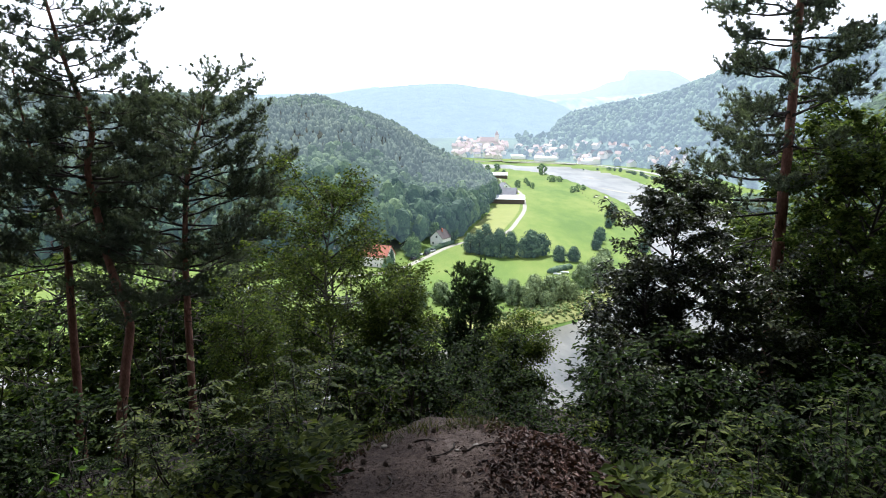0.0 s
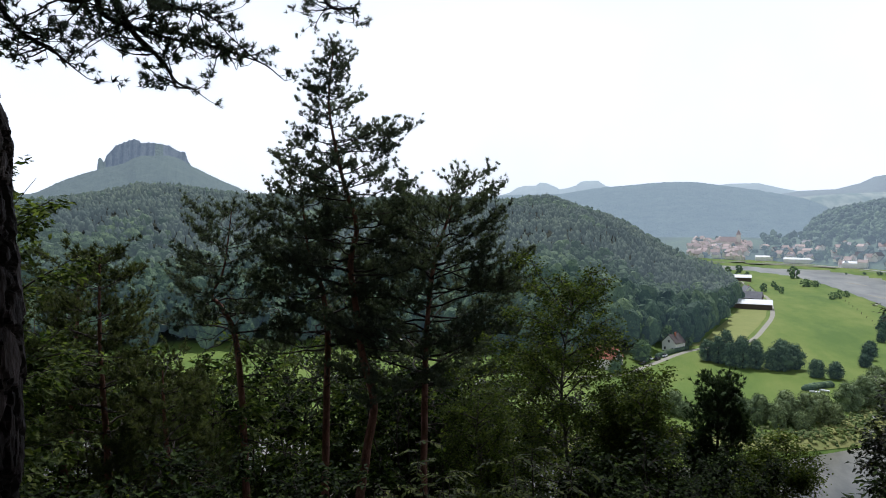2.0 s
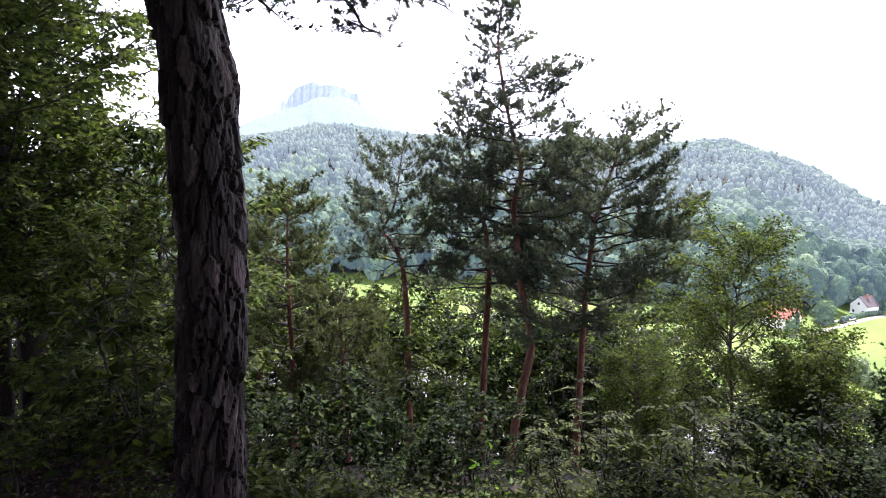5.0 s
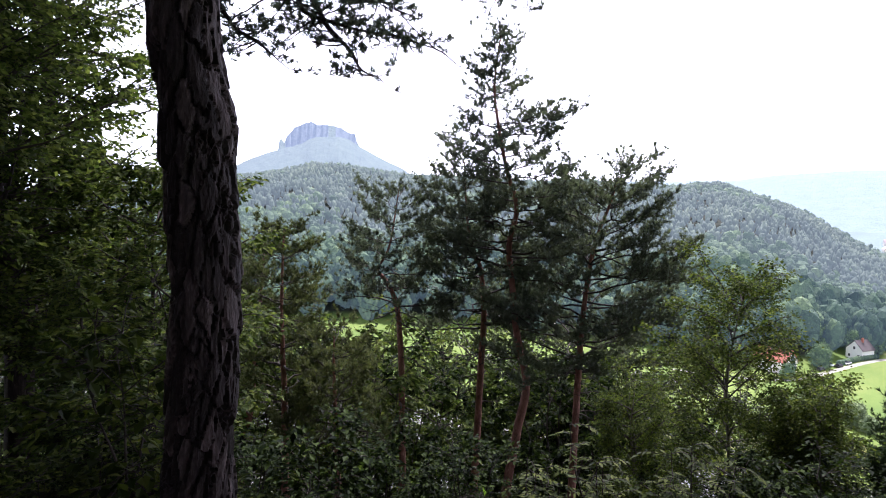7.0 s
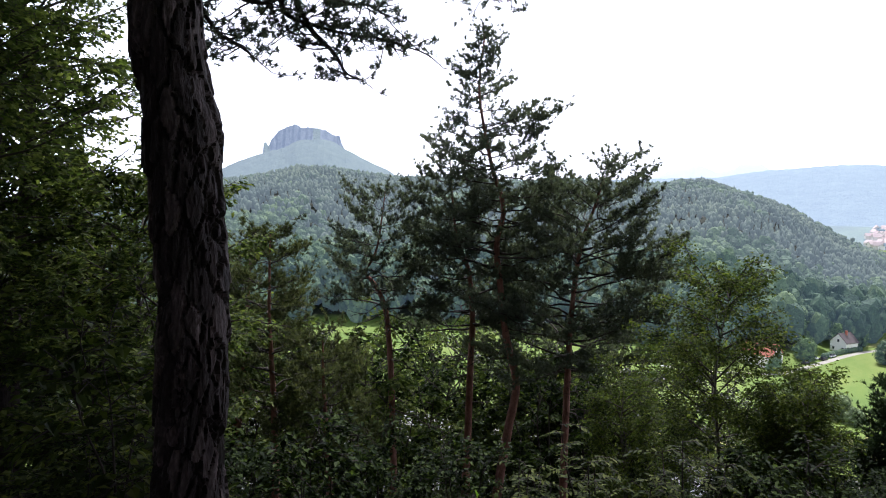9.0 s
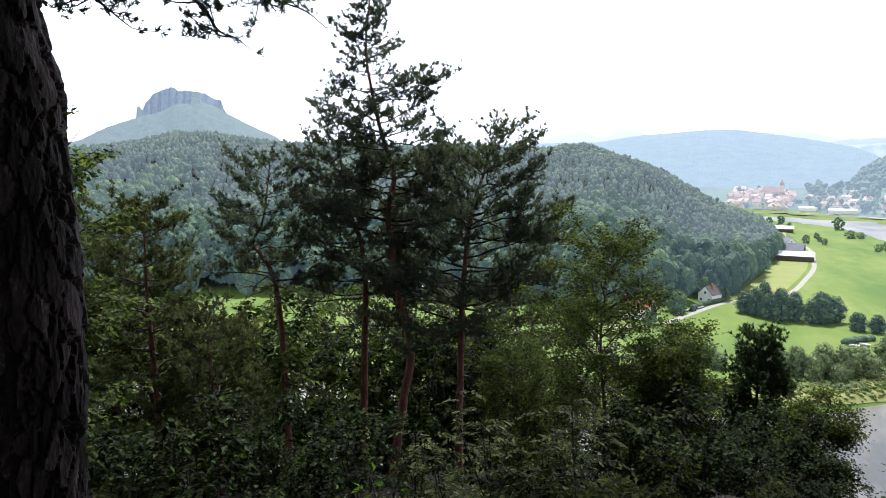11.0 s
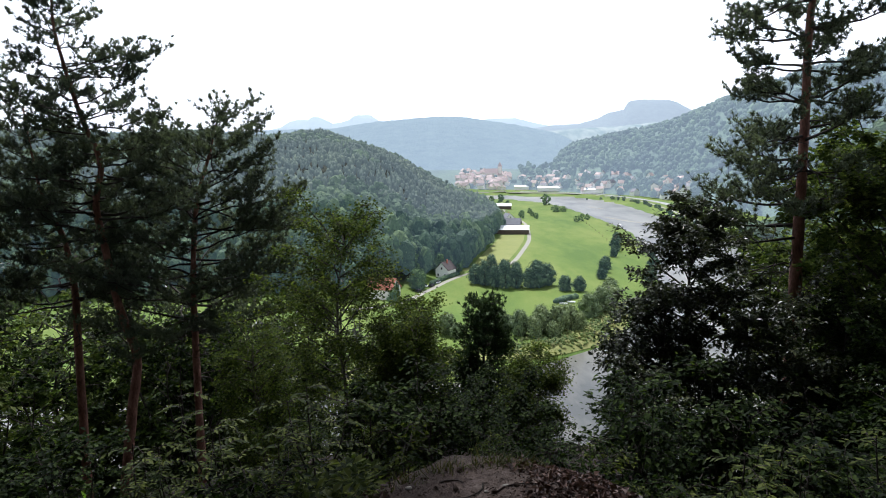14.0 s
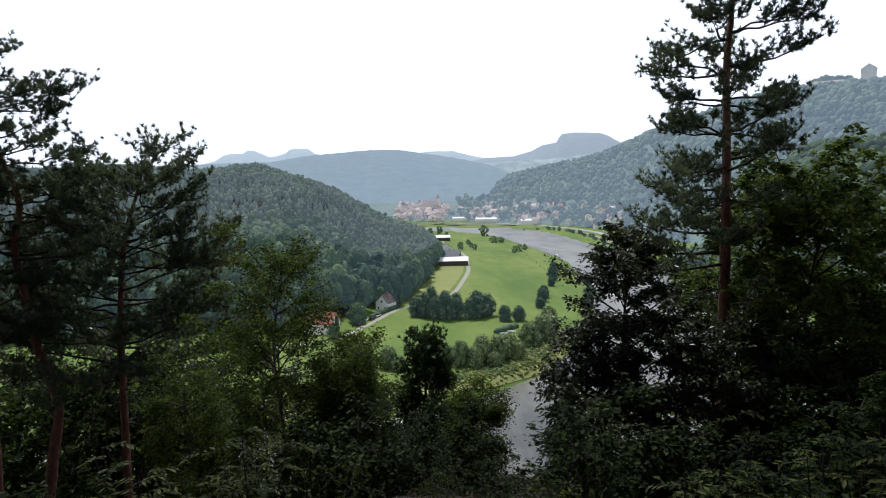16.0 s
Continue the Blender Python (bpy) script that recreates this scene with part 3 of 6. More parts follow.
# ---------------------------------------------------------------- distant hills
def far_hill(name, rows, material, label, rough, rows_d=26, back=1.25, lift=3.0, step=0.25, bump_scale=60):
    """A ridge seen across the valley: rows of azimuth, elevation of its crest, distance of its foot and of its crest."""
    el, foot, crest = None, None, None
    fn = table(rows)
    a = np.arange(rows[0][0], rows[-1][0] + 1e-6, step)
    el, foot, crest = fn(a)
    top = 62 + crest * np.tan(np.radians(el))
    u = np.concatenate([np.linspace(0, 1, rows_d), np.linspace(1.04, back, 6)])[:, None]
    d = foot + (crest - foot) * u
    rise = np.where(u <= 1, np.sin(np.clip(u, 0, 1) * np.pi / 2) ** 1.15, 1 - 0.6 * (u - 1) / (back - 1))
    x, y = d * np.sin(np.radians(a)), d * np.cos(np.radians(a))
    z = lift + (top - lift) * rise + rough * wave_noise(x, y, bump_scale, 5, 4) * np.clip(u * 4, 0, 1)
    z[0] -= 6
    n, m = x.shape
    i, j = np.arange(n - 1)[:, None] * m, np.arange(m - 1)[None]
    f = np.stack([i + j, i + j + 1, i + m + j + 1, i + m + j], -1).reshape(-1, 4)
    ob = part(name, np.stack([x, y, z], -1), [f], material)
    tagged(ob, label, "hill", kind="structure")
    return lambda aa, uu: hill_point(fn, aa, uu, lift)


def hill_point(fn, a, u, lift):
    el, foot, crest = fn(a)
    d = foot + (crest - foot) * u
    z = lift + (62 + crest * np.tan(np.radians(el)) - lift) * np.sin(np.clip(u, 0, 1) * np.pi / 2) ** 1.15
    return np.stack([d * np.sin(np.radians(a)), d * np.cos(np.radians(a)), z], -1)


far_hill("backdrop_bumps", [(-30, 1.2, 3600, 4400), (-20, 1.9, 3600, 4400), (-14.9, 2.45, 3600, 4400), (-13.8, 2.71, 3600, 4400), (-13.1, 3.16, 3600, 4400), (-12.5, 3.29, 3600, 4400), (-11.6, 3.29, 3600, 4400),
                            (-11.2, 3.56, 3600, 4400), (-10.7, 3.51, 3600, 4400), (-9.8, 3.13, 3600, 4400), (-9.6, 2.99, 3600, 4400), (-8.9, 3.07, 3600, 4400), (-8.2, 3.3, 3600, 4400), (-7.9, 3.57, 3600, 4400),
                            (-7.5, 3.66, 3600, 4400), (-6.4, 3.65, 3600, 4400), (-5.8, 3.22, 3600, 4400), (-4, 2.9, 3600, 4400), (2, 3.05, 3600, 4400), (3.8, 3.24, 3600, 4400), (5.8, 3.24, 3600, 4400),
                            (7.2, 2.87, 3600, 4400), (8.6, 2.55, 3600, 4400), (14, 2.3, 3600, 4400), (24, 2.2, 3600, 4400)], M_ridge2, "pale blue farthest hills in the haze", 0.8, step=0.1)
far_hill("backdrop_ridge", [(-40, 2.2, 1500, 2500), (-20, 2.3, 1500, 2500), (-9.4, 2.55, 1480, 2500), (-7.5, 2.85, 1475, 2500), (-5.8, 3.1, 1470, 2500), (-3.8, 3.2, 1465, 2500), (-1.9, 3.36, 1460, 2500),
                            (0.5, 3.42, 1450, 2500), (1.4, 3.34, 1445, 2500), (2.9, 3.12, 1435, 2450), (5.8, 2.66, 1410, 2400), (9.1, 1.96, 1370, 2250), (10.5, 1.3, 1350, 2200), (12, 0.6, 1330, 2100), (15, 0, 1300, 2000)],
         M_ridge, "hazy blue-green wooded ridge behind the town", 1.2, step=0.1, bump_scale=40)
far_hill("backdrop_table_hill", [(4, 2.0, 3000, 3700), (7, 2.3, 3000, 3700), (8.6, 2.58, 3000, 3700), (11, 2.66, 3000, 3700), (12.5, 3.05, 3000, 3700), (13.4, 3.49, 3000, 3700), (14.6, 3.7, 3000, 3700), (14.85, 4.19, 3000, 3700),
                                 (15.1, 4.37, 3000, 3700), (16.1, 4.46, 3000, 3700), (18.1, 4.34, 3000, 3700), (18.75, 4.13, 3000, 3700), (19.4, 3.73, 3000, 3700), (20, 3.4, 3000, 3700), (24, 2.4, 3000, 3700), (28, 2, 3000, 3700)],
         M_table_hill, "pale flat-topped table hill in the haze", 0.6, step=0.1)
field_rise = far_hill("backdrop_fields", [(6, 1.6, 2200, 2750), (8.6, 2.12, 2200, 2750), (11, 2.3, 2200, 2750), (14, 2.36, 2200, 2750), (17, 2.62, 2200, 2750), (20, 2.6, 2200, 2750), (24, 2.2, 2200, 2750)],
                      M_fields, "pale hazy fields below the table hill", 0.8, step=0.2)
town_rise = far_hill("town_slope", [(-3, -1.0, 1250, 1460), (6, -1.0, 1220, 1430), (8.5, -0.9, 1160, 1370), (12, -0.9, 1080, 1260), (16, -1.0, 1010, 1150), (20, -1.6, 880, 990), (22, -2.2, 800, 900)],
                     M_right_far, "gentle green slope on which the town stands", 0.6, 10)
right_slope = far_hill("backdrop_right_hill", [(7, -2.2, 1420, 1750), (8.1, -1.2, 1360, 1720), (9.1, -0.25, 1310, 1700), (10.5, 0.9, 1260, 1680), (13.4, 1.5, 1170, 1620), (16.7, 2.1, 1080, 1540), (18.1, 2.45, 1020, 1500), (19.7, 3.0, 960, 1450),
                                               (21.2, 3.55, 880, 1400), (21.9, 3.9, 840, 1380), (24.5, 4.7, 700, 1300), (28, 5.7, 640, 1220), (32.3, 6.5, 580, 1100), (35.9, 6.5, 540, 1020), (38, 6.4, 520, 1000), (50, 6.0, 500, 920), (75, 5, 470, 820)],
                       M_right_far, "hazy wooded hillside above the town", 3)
near_right = far_hill("haze_lit_foothill", [(26, -6, 480, 600), (28, -3.4, 440, 600), (30.1, -1.0, 395, 610), (32.4, 1.3, 360, 620), (34.2, 2.0, 345, 620), (36, 2.3, 330, 620), (38.3, 2.25, 320, 620), (50, 2.8, 280, 600), (75, 2.6, 260, 560)],
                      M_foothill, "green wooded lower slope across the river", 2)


def table_mountain():
    """The near table mountain: a wooded cone with a sandstone block on top."""
    fn = table([(-60, 0.8, 0), (-56, 1.3, 0), (-52.4, 1.9, 0), (-50.9, 2.2, 0), (-49.2, 3.1, 0), (-47.9, 3.65, 0), (-46.95, 3.95, 0), (-46.85, 4.0, 4.7), (-46.65, 4.05, 4.95), (-46.4, 4.1, 4.7), (-46.2, 4.2, 5.2),
                (-45.6, 4.35, 5.9), (-45.15, 4.5, 6.18), (-44.7, 4.7, 6.38), (-44.25, 5.0, 6.5), (-43.8, 5.15, 6.28), (-42.9, 5.2, 6.27), (-41.9, 5.25, 6.17), (-41.2, 5.1, 5.82), (-40.6, 4.8, 5.66), (-40.4, 4.6, 5.05),
                (-40.15, 4.5, 4.6), (-40.05, 4.5, 0), (-38.35, 3.65, 0), (-36.4, 2.85, 0), (-36, 2.55, 0), (-33, 1.6, 0), (-28, 0.6, 0)])
    a = np.arange(-60, -28, 0.1)
    talus, block = fn(a)
    d = np.concatenate([np.linspace(1500, 2440, 30), np.linspace(2446, 2470, 6), np.linspace(2490, 2640, 8), np.linspace(2700, 3100, 8)])[:, None]
    jag = 14 * wave_noise(a * 40, 0 * a, 60, 9, 3) - 6 * np.clip((-44.6 - a) / 2, 0, 1)
    rise = np.sin(np.clip((d - 1500) / 950, 0, 1) * np.pi / 2) ** 1.3 * np.where(d > 2650, 1 - 0.6 * (d - 2650) / 450, 1)
    z = 40 + (62 + 2460 * np.tan(np.radians(talus)) - 40) * rise
    inside = (d > 2450 + jag) & (d < 2640)
    top = 62 + 2470 * np.tan(np.radians(block)) + 2.2 * wave_noise(a * 40, 0 * d, 16, 11, 3)
    z = np.where(inside & (block > 3), np.maximum(z, top), z)
    x, y = d * np.sin(np.radians(a)), d * np.cos(np.radians(a))
    z += 2.2 * wave_noise(x, y, 45, 12, 4)
    n, m = x.shape
    i, j = np.arange(n - 1)[:, None] * m, np.arange(m - 1)[None]
    f = np.stack([i + j, i + j + 1, i + m + j + 1, i + m + j], -1).reshape(-1, 4)
    v = np.stack([x, y, z], -1).reshape(-1, 3)
    q = v[f]
    nz = np.cross(q[:, 2] - q[:, 0], q[:, 3] - q[:, 1])
    steep = np.abs(nz[:, 2]) / (np.linalg.norm(nz, axis=1) + 1e-9) < 0.35
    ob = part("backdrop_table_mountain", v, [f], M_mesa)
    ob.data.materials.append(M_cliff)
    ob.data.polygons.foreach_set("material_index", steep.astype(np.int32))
    tagged(ob, "hazy table mountain with a sandstone crown and wooded flanks", "mountain", kind="structure")


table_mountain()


# ---------------------------------------------------------------- woods on the hills
def leaves(P, D, length, width, r, up=0.8, fold=0.25, mess=1.0):
    """Leaves at P along D: a folded lozenge with a pointed tip, two triangles each."""
    n = len(P)
    way = unit(D + r.normal(size=(n, 3)) * 0.35 * mess)
    nrm = unit(np.array([0, 0, 1.0]) * up + r.normal(size=(n, 3)) * 0.55 * mess)
    side = unit(np.cross(way, nrm))
    nrm = np.cross(side, way)
    ln = length * r.uniform(0.6, 1.2, (n, 1))
    w = ln * width / length * 0.5
    mid = P + way * ln * 0.45
    v = np.stack([P, mid - side * w + nrm * w * fold, P + way * ln - nrm * w * fold, mid + side * w + nrm * w * fold], 1).reshape(-1, 3)
    k = np.arange(n)[:, None] * 4
    return v, np.concatenate([k + [0, 1, 2], k + [0, 2, 3]])


def wood(name, pos, size, material, label, sub=2, tall=1.15, rough=0.16, extra=0, smooth=False, sub_extra=None, small=(0.4, 0.62), flecks=0, fleck=0.9):
    pos, size = np.asarray(pos), np.asarray(size)
    h = Heap()
    rad = np.stack([size, size, size * tall], -1) * rng.uniform(0.85, 1.15, (len(size), 3))
    h.add(*lumps(pos + np.stack([0 * size, 0 * size, size * 0.75], -1), rad, sub, rough))
    for _ in range(extra):
        off = rng.normal(size=(len(size), 3)) * np.array([0.55, 0.55, 0.4]) * size[:, None]
        off[:, 2] += size * 0.9
        h.add(*lumps(pos + off, rad * rng.uniform(*small, (len(size), 1)), sub_extra or sub, rough))
    if flecks:
        n = len(size) * flecks
        w = unit(rng.normal(size=(n, 3)) + [0, 0, 0.25])
        at = np.repeat(pos + np.stack([0 * size, 0 * size, size * 0.8], -1), flecks, 0) + w * np.repeat(rad, flecks, 0) * rng.uniform(0.92, 1.12, (n, 1))
        h.add(*leaves(at, w + rng.normal(size=(n, 3)) * 0.5, fleck, fleck * 0.7, rng, 0.7, 0.3, 1.2))
    ob = h.part(name, material, smooth=smooth)
    return tagged(ob, label, "woods", kind="stuff")


def hill_places(n, az0, az1, u0, u1, seed):
    r = np.random.default_rng(seed)
    a, u = r.uniform(az0, az1, n), r.uniform(u0, u1, n)
    b, rr, _ = HILL(a)
    d = b + (rr - b) * u
    x, y = d * np.sin(np.radians(a)), d * np.cos(np.radians(a))
    keep = river_side(x, y) > 12
    x, y, d, u, a = x[keep], y[keep], d[keep], u[keep], a[keep]
    return np.stack([x, y, height(x, y)], -1), d, u, a


p, d, u, a = hill_places(760, -62, 4.4, 0.0, 0.16, 21)
p = p[~((np.hypot(p[:, 0] + 28.5, p[:, 1] - 279) < 11) | ((p[:, 0] > -24) & (p[:, 0] < 4) & (p[:, 1] < 310)) | ((p[:, 0] > -9) & (p[:, 0] < 6) & (p[:, 1] < 337)))]
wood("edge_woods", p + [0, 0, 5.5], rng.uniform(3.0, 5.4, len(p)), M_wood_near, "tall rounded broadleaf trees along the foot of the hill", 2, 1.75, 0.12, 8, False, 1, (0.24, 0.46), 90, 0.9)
p, d, u, a = hill_places(16500, -64, 4.3, 0.1, 1.1, 22)
stand = 1.3 * wave_noise(p[:, 0], p[:, 1], 240, 31, 3)
conifer = stand + 1.15 * smooth01((u - 0.14) / 0.26) - 0.1 + 0.35 * rng.normal(size=len(p)) > 0.25
crest = (u > 0.86) & (rng.uniform(0, 1, len(p)) < 0.6)
conifer &= ~crest
leafy_at = np.flatnonzero(~conifer)
# upper woods take the stronger emitted haze, lower ones the weaker
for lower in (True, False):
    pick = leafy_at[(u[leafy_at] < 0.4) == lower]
    wood("haze_lit_woods", p[pick] + [0, 0, 3.5], 1.6 + 2.4 * rng.uniform(0, 1, len(pick)) ** 1.6, M_wood_low if lower else M_wood_far, "dense mixed broadleaf woods covering the hillside", 2 if lower else 1, 1.15, 0.13, 2 if lower else 1, False, 1, (0.35, 0.6), 16 if lower else 6, 1.1)
wood("haze_lit_pines", p[conifer] + [0, 0, 4.5], rng.uniform(0.9, 2.1, conifer.sum()), M_pine_far, "green pine stands on the upper slope, greyed by emitted haze", 1, 2.1, 0.28, 0, True)
rs = np.random.default_rng(33)
a, u = rs.uniform(9, 44, 4600), rs.uniform(0.02, 1.02, 4600)
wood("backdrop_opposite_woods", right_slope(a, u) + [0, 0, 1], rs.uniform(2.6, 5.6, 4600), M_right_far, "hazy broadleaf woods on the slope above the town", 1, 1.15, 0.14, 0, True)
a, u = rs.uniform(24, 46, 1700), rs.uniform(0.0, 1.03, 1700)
wood("haze_lit_foothill_woods", near_right(a, u) + [0, 0, 2], rs.uniform(2.6, 4.6, 1700), M_foothill, "green broadleaf woods across the river", 2, 1.15, 0.12, 1, True, 1)


# ---------------------------------------------------------------- trees round the viewpoint
def needles(P, D, per, length, width, r):
    """Tufts of needles at P pointing along D: a burst of thin blades from each tip, one triangle each."""
    n = len(P)
    base = np.repeat(P, per, 0) + r.normal(size=(n * per, 3)) * length * 0.1
    way = unit(np.repeat(unit(D), per, 0) * 0.75 + r.normal(size=(n * per, 3)) * 0.6)
    ln = np.repeat(length * r.uniform(0.75, 1.2, (n, 1)), per, 0) * r.uniform(0.75, 1.1, (n * per, 1))
    side = unit(np.cross(way, r.normal(size=(n * per, 3)))) * width * 0.5
    v = np.stack([base - side, base + side, base + way * ln], 1).reshape(-1, 3)
    return v, np.arange(len(v)).reshape(-1, 3)


def thing_at(name, place, label, category, group=""):
    ob = new(name)
    ob.empty_display_size = 0.2
    ob.matrix_basis = Matrix.Translation(place)
    return tagged(ob, label, category, group)


def limb_line(start, az, length, rise, curl, r, n=7):
    """A branch that leaves at az with the given rise and bends upwards by curl."""
    u = np.linspace(0, 1, n)
    out = np.array([math.sin(az), math.cos(az), 0])
    lat = np.array([out[1], -out[0], 0])
    wob = np.cumsum(r.normal(size=n)) * 0.05 * length
    z = math.tan(rise) * u * length + curl * length * u ** 2 + np.cumsum(r.normal(size=n)) * 0.028 * length
    p = np.asarray(start) + out * (u * length)[:, None] + lat * wob[:, None]
    p[:, 2] += z - z[0]
    p[0] = start
    return p


def pine(name, label, trunk, r0, crown_from, reach, seed, limbs=46, dead=8, extra=(), tuft=0.072, per=15, bark=None, needle=None, fill=2.1, needle_w=0.0145, droop=0.0, whorl=5, bare=0.0):
    """A pine on a bent trunk: limbs in whorls, side twigs with a tuft at each tip, bare dead branches below.
    bare: how far limbs pointing at the camera are shortened in the lower crown, baring the trunk to view."""
    r = np.random.default_rng(seed)
    base = np.array(trunk[0], dtype=float)
    line = spline(np.array(trunk) - base, 44)
    hgt = line[-1, 2]
    ob = thing_at(name, base, label, "tree")
    u = np.linspace(0, 1, 44)
    rad = r0 * (1 - 0.86 * u ** 1.2) * (1 + 0.25 * np.exp(-u * 18))
    h = Heap()
    h.add(*tube(line, rad, 14, 0.06))
    h.part("trunk", bark or M_barkred, ob, "reddish flaking bark")
    P, D = [], []
    to_camera = math.atan2(-base[0], -base[1])

    def at_height(z):
        k = np.interp(z, line[:, 2], np.arange(44))
        return np.array([np.interp(k, np.arange(44), line[:, c]) for c in range(3)]), float(np.interp(k, np.arange(44), rad))

    def tips(sq, n, spread):
        """n tufts along the outer part of a twig, one of them at its tip."""
        g = np.concatenate([[1.0], r.uniform(0.35, 1.0, n - 1)]) * (len(sq) - 1)
        pts = np.stack([np.interp(g, np.arange(len(sq)), sq[:, c]) for c in range(3)], -1)
        pts[1:] += r.normal(size=(n - 1, 3)) * spread
        P.append(pts)
        D.append(unit(sq[-1] - sq[0]) * 0.6 + np.array([0, 0, 0.5]) + r.normal(size=(n, 3)) * 0.35)

    plan = []
    for i in range(limbs):
        w = i // whorl
        s = crown_from + (1 - crown_from) * min(0.985, (w + 0.5 + r.normal() * 0.12) / math.ceil(limbs / whorl))
        c = (s - crown_from) / (1 - crown_from)
        az = w * 0.9 + (i % whorl) * 6.28 / whorl + r.uniform(-0.45, 0.45)
        ln = reach(c) * r.uniform(0.55, 1.15)
        if bare and c < 0.72:
            ln *= 1 - bare * max(0.0, math.cos(az - to_camera)) ** 1.5
        if ln > 0.1:
            plan.append((s * hgt, az, ln, r.uniform(-0.12, 0.2) + 0.45 * c ** 2 - droop, r.uniform(0.0, 0.25)))
    plan += [(z - base[2], radians(az), ln, rise, curl) for z, az, ln, rise, curl in extra]
    for z, az, ln, rise, curl in plan:
        s0, tr = at_height(z)
        q = limb_line(s0, az, ln, rise, curl, r)
        wood_h = Heap()
        wood_h.add(*tube(q, np.linspace(min(tr * 0.45, 0.009 + ln * 0.012), 0.004, len(q)), 5))
        dirs = unit(np.gradient(q, axis=0))
        nsub = max(3, int(ln * 7.5))
        for j in range(nsub):
            f = 0.3 + 0.7 * (j + r.uniform(0, 0.8)) / nsub
            k = f * (len(q) - 1)
            k0 = min(int(k), len(q) - 2)
            st = q[k0] + (q[k0 + 1] - q[k0]) * (k - k0)
            sub_az = math.atan2(dirs[k0][0], dirs[k0][1]) + (1 if j % 2 else -1) * r.uniform(0.4, 1.15)
            sl = (min(0.16, 0.04 + 0.4 * ln) + 0.26 * ln * (1.1 - f)) * r.uniform(0.6, 1.2)
            sq = limb_line(st, sub_az, sl, r.uniform(0.0, 0.6), r.uniform(0, 0.5), r, 4)
            wood_h.add(*tube(sq, np.linspace(0.006, 0.003, 4), 3))
            tips(sq, max(3, int(sl / 0.1 * fill)), 0.03)
            for m in range(max(1, int(sl / 0.13 * fill))):
                t0 = sq[r.integers(1, 4)]
                tq = limb_line(t0, sub_az + r.uniform(-1.2, 1.2), r.uniform(0.06, 0.16), r.uniform(0.1, 0.9), 0.3, r, 3)
                wood_h.add(*tube(tq, [0.004, 0.003, 0.003], 3))
                tips(tq, 2, 0.02)
        tips(q[3:], max(3, int(ln / 0.12 * fill)), 0.03)
        wood_h.part("limb", M_twig, ob)
    for i in range(dead):
        z = hgt * r.uniform(0.3, crown_from + 0.14)
        s0, tr = at_height(z)
        q = limb_line(s0, r.uniform(0, 6.28), r.uniform(0.4, 1.2), r.uniform(-0.3, 0.2), r.uniform(-0.6, 0.1), r, 9)
        dead_h = Heap()
        dead_h.add(*tube(q, np.linspace(0.015, 0.004, len(q)), 4))
        for k in (3, 5, 6):
            dead_h.add(*tube(limb_line(q[k], r.uniform(0, 6.28), r.uniform(0.15, 0.45), r.uniform(-0.5, 0.3), r.uniform(-0.8, 0.2), r, 5), np.linspace(0.006, 0.003, 5), 3))
        dead_h.part("dead_branch", M_twig, ob)
    v, f = needles(np.concatenate(P), np.concatenate(D), per, tuft, needle_w, r)
    part("crown", v, [f], needle or M_needle, ob, "blue-green needle tufts", smooth=False)
    return ob


